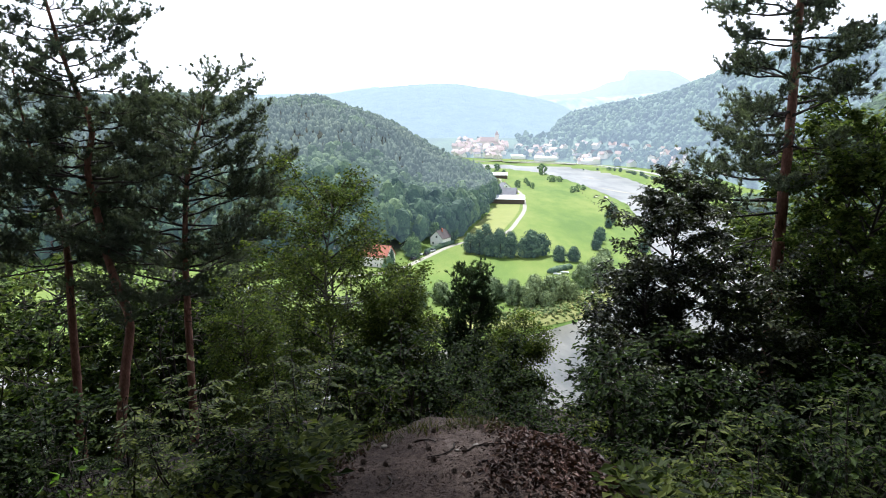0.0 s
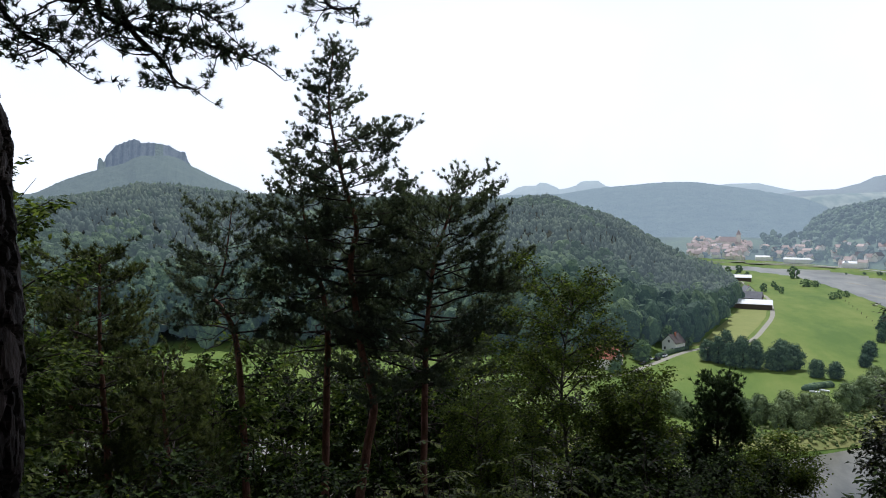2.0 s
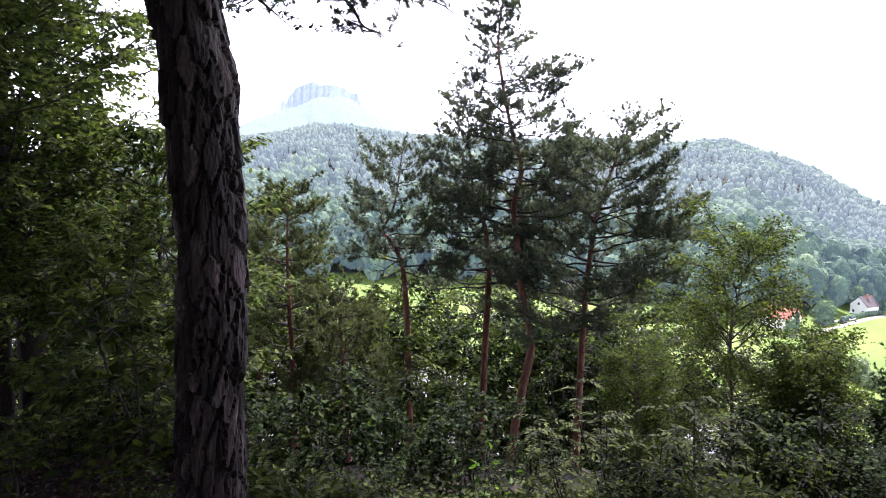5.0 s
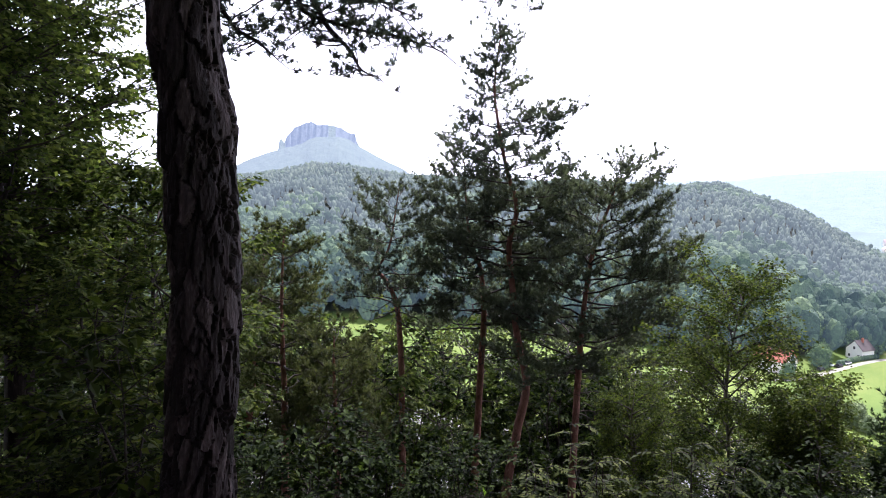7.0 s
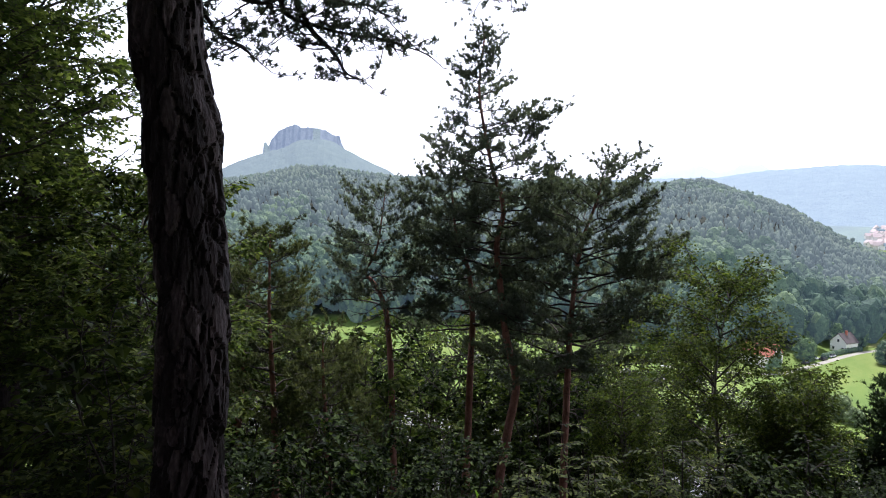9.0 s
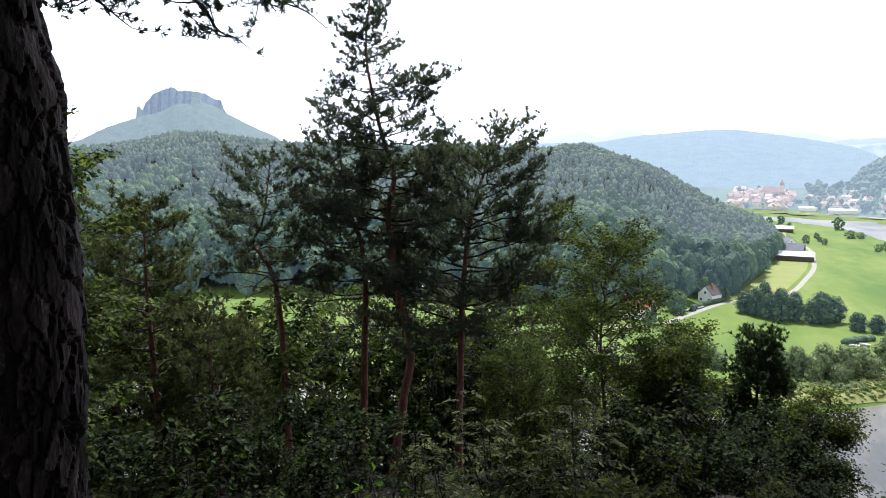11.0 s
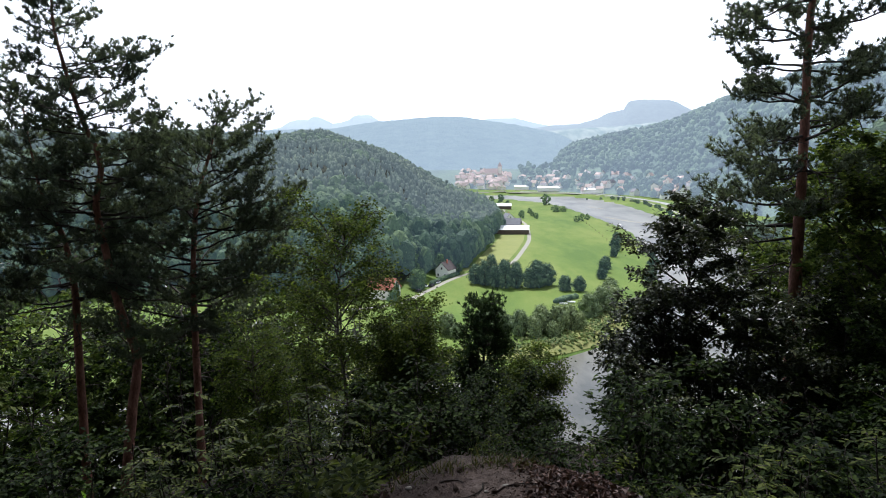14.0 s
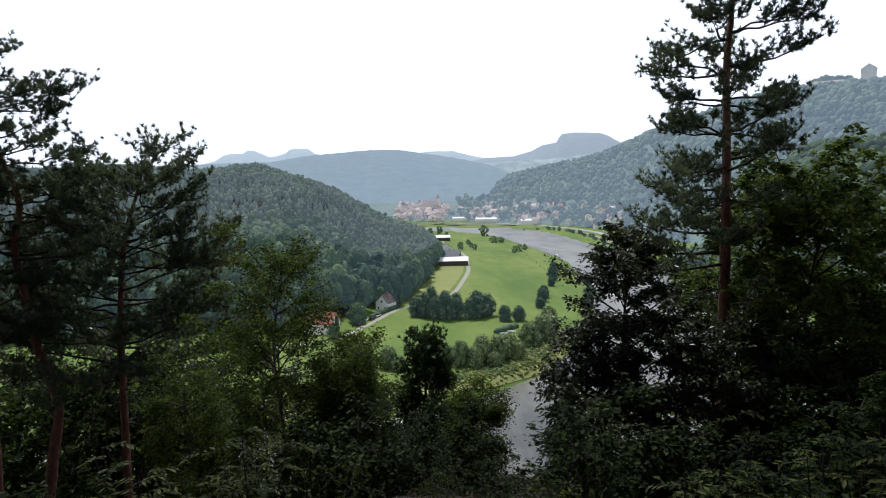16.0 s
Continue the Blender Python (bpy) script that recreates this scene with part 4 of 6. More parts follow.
def leafy(name, label, place, hgt, spread, seed, leaf=0.06, count=7000, mat=None, bark=None, stems=1, low=0.15, r0=0.04, flat=0.8, category="tree", lean=(0, 0), shape=0.5, twigs=9, group="", limbs=26, width=0.55, loose=0.45):
    """A broadleaf tree or shrub: stems, limbs, twigs in flat sprays, and leaves on the twigs."""
    r = np.random.default_rng(seed)
    ob = thing_at(name, place, label, category, group)
    wood_h, TP, TD = Heap(), [], []
    trunk_h = Heap()
    for s in range(stems):
        a = r.uniform(0, 6.28)
        off = 0 if stems == 1 else spread * 0.45 * r.uniform(0.3, 1.1)
        sh = hgt * (1 if stems == 1 else r.uniform(0.7, 1.0))
        ctrl = [(0, 0, -0.15), (math.sin(a) * off * 0.35, math.cos(a) * off * 0.35, sh * 0.3), (math.sin(a) * off * 0.8 + lean[0] * 0.6 + r.normal() * 0.04 * sh, math.cos(a) * off * 0.8 + lean[1] * 0.6 + r.normal() * 0.04 * sh, sh * 0.68),
                (math.sin(a) * off + lean[0], math.cos(a) * off + lean[1], sh)]
        line = spline(ctrl, 16)
        rr = r0 * (1 - 0.85 * np.linspace(0, 1, 16))
        trunk_h.add(*tube(line, rr, 7, 0.04))
        for i in range(max(4, limbs // stems)):
            c = low + (1 - low) * (i + r.uniform(0, 1)) / max(4, limbs // stems)
            k = c * 15
            st = np.array([np.interp(k, np.arange(16), line[:, q]) for q in range(3)])
            prof = math.sqrt(max(0.05, 1 - ((c - shape) / (1.02 - min(shape, 0.5))) ** 2))
            ln = spread * prof * r.uniform(0.6, 1.12) * (1 if stems == 1 else 0.65)
            az = i * 2.4 + s * 1.3 + r.uniform(-0.5, 0.5)
            q = limb_line(st, az, ln, r.uniform(0.0, 0.55) + 0.5 * c, r.uniform(-0.3, 0.15), r)
            wood_h.add(*tube(q[::2], np.linspace(min(0.35 * r0, 0.006 + 0.01 * ln), 0.003, 4), 4))
            for j in range(twigs):
                f = r.uniform(0.25, 1.0)
                kk = f * 6
                p0 = np.array([np.interp(kk, np.arange(7), q[:, w]) for w in range(3)])
                ta = az + (1 if j % 2 else -1) * r.uniform(0.2, 1.2)
                tl = (0.12 + 0.32 * ln * (1.15 - f)) * r.uniform(0.6, 1.2)
                tq = limb_line(p0, ta, tl, r.uniform(-0.25, 0.4), r.uniform(-0.4, 0.1), r, 4)
                wood_h.add(*tube(tq[[0, 3]], [0.004, 0.002], 3))
                TP.append(tq)
                TD.append(tl)
    trunk_h.part("trunk", bark or M_birchbark, ob)
    tagged(wood_h.part("branchwork", M_twig, ob), kind="stuff")
    TP, TD = np.array(TP), np.array(TD)
    pick = r.choice(len(TP), count, p=TD / TD.sum())
    g = r.uniform(0.05, 1.05, count) * 3
    k0 = np.clip(g.astype(int), 0, 2)
    P = TP[pick, k0] + (TP[pick, k0 + 1] - TP[pick, k0]) * (g - k0)[:, None] + r.normal(size=(count, 3)) * leaf * loose * np.array([1, 1, 0.8])
    D = unit(TP[pick, 3] - TP[pick, 0])
    perp = np.stack([D[:, 1], -D[:, 0], 0 * D[:, 0]], -1) * r.choice([-1, 1], count)[:, None]
    v, f = leaves(P, D * 0.6 + perp * 0.8 - np.array([0, 0, 0.15]), leaf, leaf * width, r, flat)
    part("crown", v, [f], mat or M_shrub, ob, smooth=False)
    return ob


def rowan(name, label, place, hgt, seed, fronds=46, size=0.2, mat=None, group=""):
    """A young rowan: thin stems with feathered leaves held out in layers."""
    r = np.random.default_rng(seed)
    ob = thing_at(name, place, label, "shrub", group)
    P, D = [], []
    for s in range(3):
        top = np.array([r.normal() * 0.22, r.normal() * 0.22, hgt * r.uniform(0.75, 1.0)])
        line = spline([(0, 0, -0.1), top * [0.3, 0.3, 0.35], top * [0.8, 0.8, 0.7], top], 12)
        stem_h = Heap()
        part("stem", *[(v, [f]) for v, f in [tube(line, np.linspace(0.012, 0.003, 12), 5)]][0], M_twig, ob)
        for i in range(fronds // 3):
            c = 0.25 + 0.75 * (i + r.uniform(0, 1)) / (fronds // 3)
            st = np.array([np.interp(c * 11, np.arange(12), line[:, q]) for q in range(3)])
            ln = size * r.uniform(0.8, 1.5)
            q = limb_line(st, i * 2.4 + r.uniform(-0.4, 0.4), ln, r.uniform(0.1, 0.6), -0.55, r, 8)
            stem_h.add(*tube(q, np.linspace(0.003, 0.0015, 8), 3))
            along = unit(np.gradient(q, axis=0))
            side = unit(np.stack([along[:, 1], -along[:, 0], 0 * along[:, 0]], -1))
            for k in range(1, 8):
                for sg in (-1, 1):
                    P.append(q[k])
                    D.append(side[k] * sg + along[k] * 0.45 - np.array([0, 0, 0.12]))
        tagged(stem_h.part("stalkwork", M_twig, ob), kind="stuff")
    r2 = np.random.default_rng(seed + 1)
    v, f = leaves(np.array(P), np.array(D) , size * 0.4, size * 0.15, r2, 2.2, 0.15, 0.45)
    tagged(part("foliage", v, [f], mat or M_rowan, ob, smooth=False), kind="stuff")
    return ob


def on_ground(x, y, sink=0.05):
    return (x, y, float(height(x, y)) - sink)


# the tall pines on the slope
cone_reach = lambda c: 1.3 * (1 - c) ** 0.8 + 0.35
pine("scots_pine", "tall Scots pine with a kinked red trunk and a pointed crown", [(-5.7, 10.66, 56.0), (-5.67, 10.67, 56.6), (-5.51, 10.75, 57.85), (-5.39, 10.8, 58.72), (-5.57, 10.72, 59.57), (-5.7, 10.65, 60.63),
     (-5.77, 10.62, 61.36), (-5.66, 10.66, 61.99), (-5.86, 10.57, 62.72), (-6.02, 10.48, 63.54), (-6.1, 10.43, 64.25), (-6.02, 10.48, 65.2)], 0.088, 0.52, lambda c: 1.6 * (1 - c) ** 0.9 + 0.13, 101, 85, 9,
     extra=[(63.35, 75, 1.35, 0.1, 0.25), (63.3, 68, 1.1, 0.02, 0.1), (63.4, 82, 1.0, 0.2, 0.1), (62.75, -80, 1.35, 0.15, 0.1), (61.2, -95, 1.9, 0.0, 0.05), (61.1, 100, 1.7, 0.15, 0.0)], bare=0.95)
pine("scots_pine", "straight Scots pine standing among the others", [(-6.6, 11.08, 56.0), (-6.55, 11.11, 58.8), (-6.53, 11.12, 59.83), (-6.61, 11.07, 60.74), (-6.77, 10.98, 61.18), (-6.88, 10.92, 61.8), (-6.95, 10.85, 62.9)],
     0.072, 0.5, lambda c: 1.45 * (1 - c) ** 0.6 + 0.3, 102, 50, 8, bare=0.5)
pine("scots_pine", "crooked Scots pine with a bent top", [(-7.7, 10.14, 56.0), (-7.74, 10.11, 57.78), (-7.79, 10.07, 59.14), (-7.88, 10.01, 60.04), (-8.07, 9.86, 60.53), (-8.18, 9.78, 60.72), (-8.02, 9.92, 61.2), (-7.89, 10.0, 62.3)],
     0.07, 0.62, lambda c: 1.05 * (1 - c) ** 0.5 + 0.3, 103, 36, 14, bare=0.6)
pine("scots_pine", "broad Scots pine with a spreading flat crown", [(-4.62, 11.36, 56.1), (-4.6, 11.35, 58.31), (-4.56, 11.37, 60.03), (-4.43, 11.42, 61.3), (-4.2, 11.5, 62.1), (-4.06, 11.55, 62.65)],
     0.072, 0.42, lambda c: 1.85 * (1 - c) ** 0.5 + 0.45, 104, 72, 8, extra=[(62.1, 70, 0.95, 0.35, 0.2), (60.9, 80, 1.75, -0.1, 0.0), (61.2, 95, 1.6, -0.12, 0.0)], bare=0.4)
pine("scots_pine", "Scots pine with a small rounded crown", [(-11.6, 9.3, 55.0), (-11.46, 9.43, 56.95), (-11.36, 9.54, 58.5), (-11.31, 9.6, 59.51), (-11.24, 9.67, 61.2)], 0.1, 0.58, lambda c: 1.3 * (1 - c) ** 0.5 + 0.35, 105, 40, 8, needle=M_needle_warm)
pine("scots_pine", "young Scots pine with loose layered branches", [(-9.7, 5.5, 56.6), (-9.65, 5.5, 58.5), (-9.6, 5.45, 60.4), (-9.6, 5.4, 62.1)], 0.07, 0.25, lambda c: 1.3 * (1 - c) ** 0.8 + 0.3, 106, 44, 4, needle=M_needle_warm)
pine("scots_pine", "tall Scots pine with open layered branches", [(4.9, 9.4, 56.4), (4.92, 9.38, 57.19), (4.94, 9.37, 60.01), (4.94, 9.37, 60.95), (4.94, 9.36, 62.2), (4.93, 9.37, 63.67), (4.98, 9.34, 64.62), (5.0, 9.3, 67.0), (5.0, 9.3, 69.0)],
     0.1, 0.37, lambda c: 1.45 * (1 - c) ** 0.3 + 0.15, 107, 84, 14, droop=0.14, fill=2.0, extra=[(61.0, -60, 1.5, -0.15, 0.2), (60.8, -85, 1.3, -0.1, 0.1)], whorl=5)
pine("scots_pine", "bushy young Scots pine with dense branches", [(-7.65, 6.9, 57.3), (-7.68, 6.88, 58.9), (-7.72, 6.83, 60.3), (-7.7, 6.83, 61.6)], 0.06, 0.3, lambda c: 0.75 * (1 - c) ** 0.6 + 0.25, 109, 44, 5, needle=M_needle_warm)
pine("scots_pine", "low Scots pine with a flat dense top", [(-6.4, 6.75, 57.6), (-6.42, 6.7, 58.6), (-6.46, 6.66, 59.5), (-6.47, 6.65, 60.1)], 0.05, 0.35, lambda c: 0.62 * (1 - c) ** 0.35 + 0.2, 110, 36, 4, needle=M_needle_warm)
pine("young_pine", "small dark bushy young pine below the viewpoint", [(0.5, 9.7, 57.2), (0.46, 9.74, 58.2), (0.45, 9.74, 58.9), (0.45, 9.74, 59.95)], 0.04, 0.05, lambda c: 0.66 * (1 - c) ** 0.9 + 0.05, 108, 75, 0, needle=M_spruce, fill=4.0, bark=M_bark, tuft=0.06)


# the old pine beside the viewpoint, its bark in plates
def old_pine():
    base = np.array((-2.2, 1.17, 60.15))
    ob = thing_at("old_pine", base, "old pine with thick plated grey-brown bark beside the viewpoint", "tree")
    r = np.random.default_rng(55)
    nz, na = 320, 104
    z = np.concatenate([np.linspace(0, 3.3, nz), np.linspace(3.4, 9, 24)])
    axis = spline([(-2.182, 1.153, 60.15), (-2.182, 1.153, 60.9), (-2.177, 1.166, 61.7), (-2.207, 1.136, 62.3), (-2.232, 1.108, 62.75), (-2.262, 1.068, 64.5), (-2.212, 1.088, 69.2)], 200) - base
    ax = np.stack([np.interp(z, axis[:, 2], axis[:, c]) for c in range(2)], -1)
    th = np.linspace(0, 2 * np.pi, na, endpoint=False)
    rad = np.interp(z, [0, 0.25, 0.8, 2.2, 3.3, 9], [0.172, 0.135, 0.126, 0.121, 0.112, 0.088])
    uu, vv = np.meshgrid(th * 0.15, z)
    count = 470
    seeds = np.stack([r.uniform(0, 2 * np.pi * 0.15, count), r.uniform(-0.1, 3.5, count)], -1)
    warp = 0.011 * wave_noise(uu * 30, vv * 30, 3, 3, 4)
    f1, f2, own, lap = np.full(uu.shape, 9.0), np.full(uu.shape, 9.0), np.zeros(uu.shape), np.zeros(uu.shape)
    lev = r.uniform(0.1, 1.0, count)
    for (su, sv), lv in zip(seeds, lev):
        rows = slice(*np.searchsorted(z, (sv - 0.3, sv + 0.3)))
        if rows.start == rows.stop:
            continue
        du = np.abs(uu[rows] + warp[rows] - su)
        du = np.minimum(du, 2 * np.pi * 0.15 - du) / 0.03
        dv = (vv[rows] + 2 * warp[rows] - sv) / 0.095
        dd = np.sqrt(du ** 2 + dv ** 2)
        a1, near = f1[rows], dd < f1[rows]
        own[rows] = np.where(near, lv, own[rows])
        lap[rows] = np.where(near, -dv, lap[rows])
        f2[rows] = np.where(near, a1, np.minimum(f2[rows], dd))
        f1[rows] = np.minimum(a1, dd)
    plate = smooth01((f2 - f1) / 0.32)
    bulge = 0.03 * np.exp(-((vv - 2.12) / 0.12) ** 2) * np.exp(-(((uu / 0.15 - 0.75) + np.pi) % (2 * np.pi) - np.pi) ** 2 / 0.5)
    disp = plate * (0.012 + 0.016 * own + 0.006 * np.clip(lap, -1, 1)) + 0.0022 * wave_noise(uu * 160, vv * 26, 3, 8, 4) + 0.004 * wave_noise(uu * 12, vv * 6, 3, 9, 3) + bulge - 0.017
    disp[nz:] *= 0.5
    rr = rad[:, None] + disp
    v = np.stack([ax[:, :1] + rr * np.cos(th), ax[:, 1:] + rr * np.sin(th), np.broadcast_to(z[:, None], rr.shape)], -1)
    n = len(z)
    i, j = np.arange(n - 1)[:, None] * na, np.arange(na)[None]
    k = (j + 1) % na
    f = np.stack([i + j, i + k, i + na + k, i + na + j], -1).reshape(-1, 4)
    trunk = part("trunk", v, [f], M_bark, ob, "thick flaking bark plates", smooth=False)
    # faces deep between the plates take the painted crack shade
    trunk.data.materials.append(M_crack_shade)
    mid = (plate[:-1] + plate[1:]) / 2
    trunk.data.materials.append(M_bark_pale)
    kind = np.where(mid < 0.3, 1, np.where((own[:-1] * 7.3) % 1 > 0.62, 2, 0))
    trunk.data.polygons.foreach_set("material_index", kind.astype(np.int32).ravel())
    # the hanging branch, and the crown above
    P, D = [], []
    root = (-2.24, 1.1, 65.6)
    boughs = [([root, (-2.8, 1.9, 65.0), (-3.18, 2.46, 64.13), (-3.29, 2.65, 63.66), (-3.33, 2.74, 63.38), (-3.34, 2.77, 63.28), (-3.3, 2.83, 63.23), (-3.2, 2.93, 63.2), (-3.07, 3.06, 63.16), (-2.9, 3.21, 63.14), (-2.68, 3.38, 63.07)], 0.45, 40),
              ([root, (-3.0, 2.4, 64.3), (-3.3, 2.8, 63.5), (-3.24, 2.89, 63.21), (-3.19, 2.97, 63.11), (-3.13, 3.05, 63.02), (-3.1, 3.11, 62.92), (-3.03, 3.17, 62.87)], 0.5, 14),
              ([root, (-3.0, 1.9, 64.5), (-3.3, 2.27, 63.73), (-3.4, 2.33, 63.41), (-3.38, 2.42, 63.28), (-3.28, 2.54, 63.25), (-3.19, 2.62, 63.29)], 0.55, 16),
              ([root, (-3.1, 1.8, 64.4), (-3.41, 2.09, 63.52), (-3.45, 2.19, 63.24), (-3.44, 2.27, 63.1), (-3.39, 2.35, 63.01), (-3.33, 2.43, 62.98)], 0.6, 14),
              ([root, (-3.1, 2.4, 64.6), (-3.31, 2.83, 63.83), (-3.32, 2.97, 63.55), (-3.24, 3.08, 63.44), (-3.13, 3.19, 63.4), (-3.03, 3.28, 63.4)], 0.55, 16),
              ([root, (-2.7, 3.0, 64.6), (-2.54, 3.77, 63.94), (-2.51, 3.9, 63.66), (-2.45, 3.97, 63.56), (-2.32, 4.03, 63.57)], 0.7, 8)]
    for i in range(26):
        z = 65.6 + 5.2 * (i + 0.5) / 26
        ln = 2.9 * (1 - ((z - 67.5) / 4.5) ** 2) + 0.2
        boughs.append((limb_line((-2.22, 1.1, z), i * 2.4, ln * r.uniform(0.7, 1.1), r.uniform(0.25, 0.6), 0.1, r).tolist(), 0.35, 10))
    for b, bare, twigs in boughs:
        wood_h = Heap()
        q = spline(np.array(b) - base, 26)
        wood_h.add(*tube(q, np.linspace(0.028, 0.005, 26), 6))
        for j in range(twigs):
            k = r.integers(int(bare * 26), 26)
            st = q[k]
            taz = r.uniform(0, 6.28)
            sq = limb_line(st, taz, r.uniform(0.08, 0.27), r.uniform(-0.6, 0.4), r.uniform(-0.4, 0.4), r, 5)
            wood_h.add(*tube(sq, np.linspace(0.006, 0.003, 5), 4))
            for tip in range(4):
                s0 = sq[-1] if tip == 0 else sq[r.integers(1, 5)]
                tq = limb_line(s0, taz + r.uniform(-1.3, 1.3), r.uniform(0.05, 0.2), r.uniform(-0.5, 0.5), r.uniform(0, 0.6), r, 4)
                wood_h.add(*tube(tq, np.linspace(0.003, 0.002, 4), 3))
                m = 5
                P.append(tq[-1] + (tq[-2] - tq[-1]) * r.uniform(0, 1, (m, 1)) + r.normal(size=(m, 3)) * 0.012)
                D.append(unit(tq[-1] - tq[0]) * 0.6 + np.array([0, 0, 0.3]) + np.zeros((m, 3)))
        wood_h.part("limb", M_twig, ob)
    v, f = needles(np.concatenate(P), np.concatenate(D), 9, 0.036, 0.008, r)
    part("crown", v, [f], M_needle, ob, "sparse needle tufts", smooth=False)


old_pine()

# broadleaf trees
leafy("birch", "young birch with light green leaves on the slope", on_ground(-1.3, 7.5), 2.95, 0.9, 201, 0.04, 26000, M_birch, M_birchbark, 1, 0.12, 0.03, 0.25, "tree", (0.05, 0.0), 0.3, 12, "", 46, 0.6, 1.4)
leafy("birch", "bushy young birch on the slope", on_ground(-0.75, 7.9), 2.15, 0.8, 202, 0.04, 20000, M_birch, M_birchbark, 2, 0.08, 0.025, 0.25, "tree", (0.1, 0), 0.3, 11, "", 44, 0.6, 1.4)
leafy("birch", "thin young birch among the pines", on_ground(-2.5, 8.3), 2.3, 0.85, 203, 0.04, 18000, M_birch, M_birchbark, 2, 0.08, 0.03, 0.25, "tree", (0, 0), 0.3, 11, "", 44, 0.6, 1.4)
leafy("birch", "small birch leaning out over the slope", on_ground(-0.6, 7.0), 1.9, 0.45, 216, 0.038, 13000, M_birch, M_birchbark, 2, 0.06, 0.02, 0.25, "tree", (0.05, 0), 0.35, 10, "", 40, 0.6, 1.4)
leafy("birch", "low birch thicket with fine leaves", on_ground(-0.65, 7.3), 1.6, 0.75, 215, 0.04, 15000, M_birch, M_birchbark, 3, 0.05, 0.02, 0.25, "tree", (0, 0), 0.4, 10, "", 44, 0.6, 1.4)
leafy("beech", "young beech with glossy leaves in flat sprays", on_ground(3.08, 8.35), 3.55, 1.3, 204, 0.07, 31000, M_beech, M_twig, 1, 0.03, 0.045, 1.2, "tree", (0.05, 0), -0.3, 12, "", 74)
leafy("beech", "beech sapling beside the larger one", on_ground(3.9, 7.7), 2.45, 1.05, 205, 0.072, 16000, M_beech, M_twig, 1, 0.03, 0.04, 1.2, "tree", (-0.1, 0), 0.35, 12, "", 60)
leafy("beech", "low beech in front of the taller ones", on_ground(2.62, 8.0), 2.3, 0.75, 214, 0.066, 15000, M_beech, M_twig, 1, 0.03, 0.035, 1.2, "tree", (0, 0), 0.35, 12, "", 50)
leafy("ash_tree", "leafy broadleaf tree behind the pine", on_ground(6.5, 10.2), 5.9, 2.0, 206, 0.105, 34000, M_oak, M_twig, 1, 0.1, 0.07, 0.7, "tree", (0.1, 0), 0.5, 11, "", 56)
leafy("ash_tree", "dense broadleaf tree on the steep slope", on_ground(8.6, 9.0), 5.4, 2.1, 213, 0.105, 30000, M_oak, M_twig, 1, 0.1, 0.07, 0.7, "tree", (0, 0), 0.5, 11, "", 52)
leafy("ash_tree", "dense leafy tree beside the tall pine", on_ground(6.0, 8.7), 4.6, 1.6, 219, 0.095, 26000, M_oak, M_twig, 1, 0.06, 0.06, 0.7, "tree", (0, 0), 0.5, 11, "", 56)
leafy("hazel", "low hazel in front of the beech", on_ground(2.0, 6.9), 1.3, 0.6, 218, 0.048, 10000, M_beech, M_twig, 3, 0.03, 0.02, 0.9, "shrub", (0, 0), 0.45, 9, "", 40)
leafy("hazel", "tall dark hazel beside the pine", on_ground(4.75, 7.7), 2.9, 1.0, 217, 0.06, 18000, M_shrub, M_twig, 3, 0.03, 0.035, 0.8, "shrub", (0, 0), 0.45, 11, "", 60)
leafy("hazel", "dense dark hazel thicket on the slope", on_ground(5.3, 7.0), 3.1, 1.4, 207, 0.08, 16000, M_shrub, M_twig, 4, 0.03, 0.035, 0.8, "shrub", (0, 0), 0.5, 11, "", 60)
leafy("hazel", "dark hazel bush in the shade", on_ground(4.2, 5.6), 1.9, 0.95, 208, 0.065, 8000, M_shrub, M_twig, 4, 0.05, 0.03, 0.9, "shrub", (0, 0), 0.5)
big_oak = leafy("oak", "oak with dense lobed leaves reaching over the slope", on_ground(-7.4, 2.85), 8.2, 1.6, 209, 0.08, 27000, M_oak, M_bark, 1, 0.25, 0.12, 0.5, "tree", (0.2, 0.2), 0.6, 13, "", 120)
for k, (x, y) in enumerate([(-9.1, 3.8), (-8.0, 2.9), (-6.9, 2.0)]):
    copy_thing(big_oak, Matrix.Translation(on_ground(x, y)) @ Matrix.Rotation(1.9 + 2 * k, 4, "Z") @ Matrix.Scale((1.0, 0.92, 0.98)[k], 4))
leafy("oak", "oak sapling with dense leaves", on_ground(-6.2, 3.6), 3.5, 1.35, 210, 0.085, 15000, M_oak, M_bark, 1, 0.06, 0.05, 1.6, "tree", (0, 0), 0.5, 12, "", 50)
leafy("hornbeam", "bushy hornbeam with bright upper leaves", on_ground(-5.3, 2.75), 2.5, 1.2, 211, 0.062, 16000, M_oak, M_twig, 3, 0.04, 0.03, 2.2, "shrub", (0, 0), 0.4, 11, "", 54)
leafy("hazel", "low hazel with broad light green leaves beside the path", on_ground(-3.25, 1.55), 0.95, 0.5, 221, 0.085, 520, M_rowan, M_twig, 3, 0.1, 0.01, 2.2, "shrub", (0, 0), 0.6, 5, "", 18, 0.7, 0.7)
leafy("hazel", "leafy young hazel at the foot of the old pine", on_ground(-4.1, 2.35), 1.1, 0.6, 222, 0.075, 1500, M_rowan, M_twig, 4, 0.08, 0.012, 2.2, "shrub", (0, 0), 0.5, 6, "", 22, 0.65, 0.7)
leafy("hazel", "bushy hazel with layered leaves on the bank", on_ground(-3.6, 3.3), 1.2, 0.65, 223, 0.07, 2200, M_shrub, M_twig, 4, 0.08, 0.012, 2.2, "shrub", (0, 0), 0.5, 6, "", 24, 0.62, 0.7)
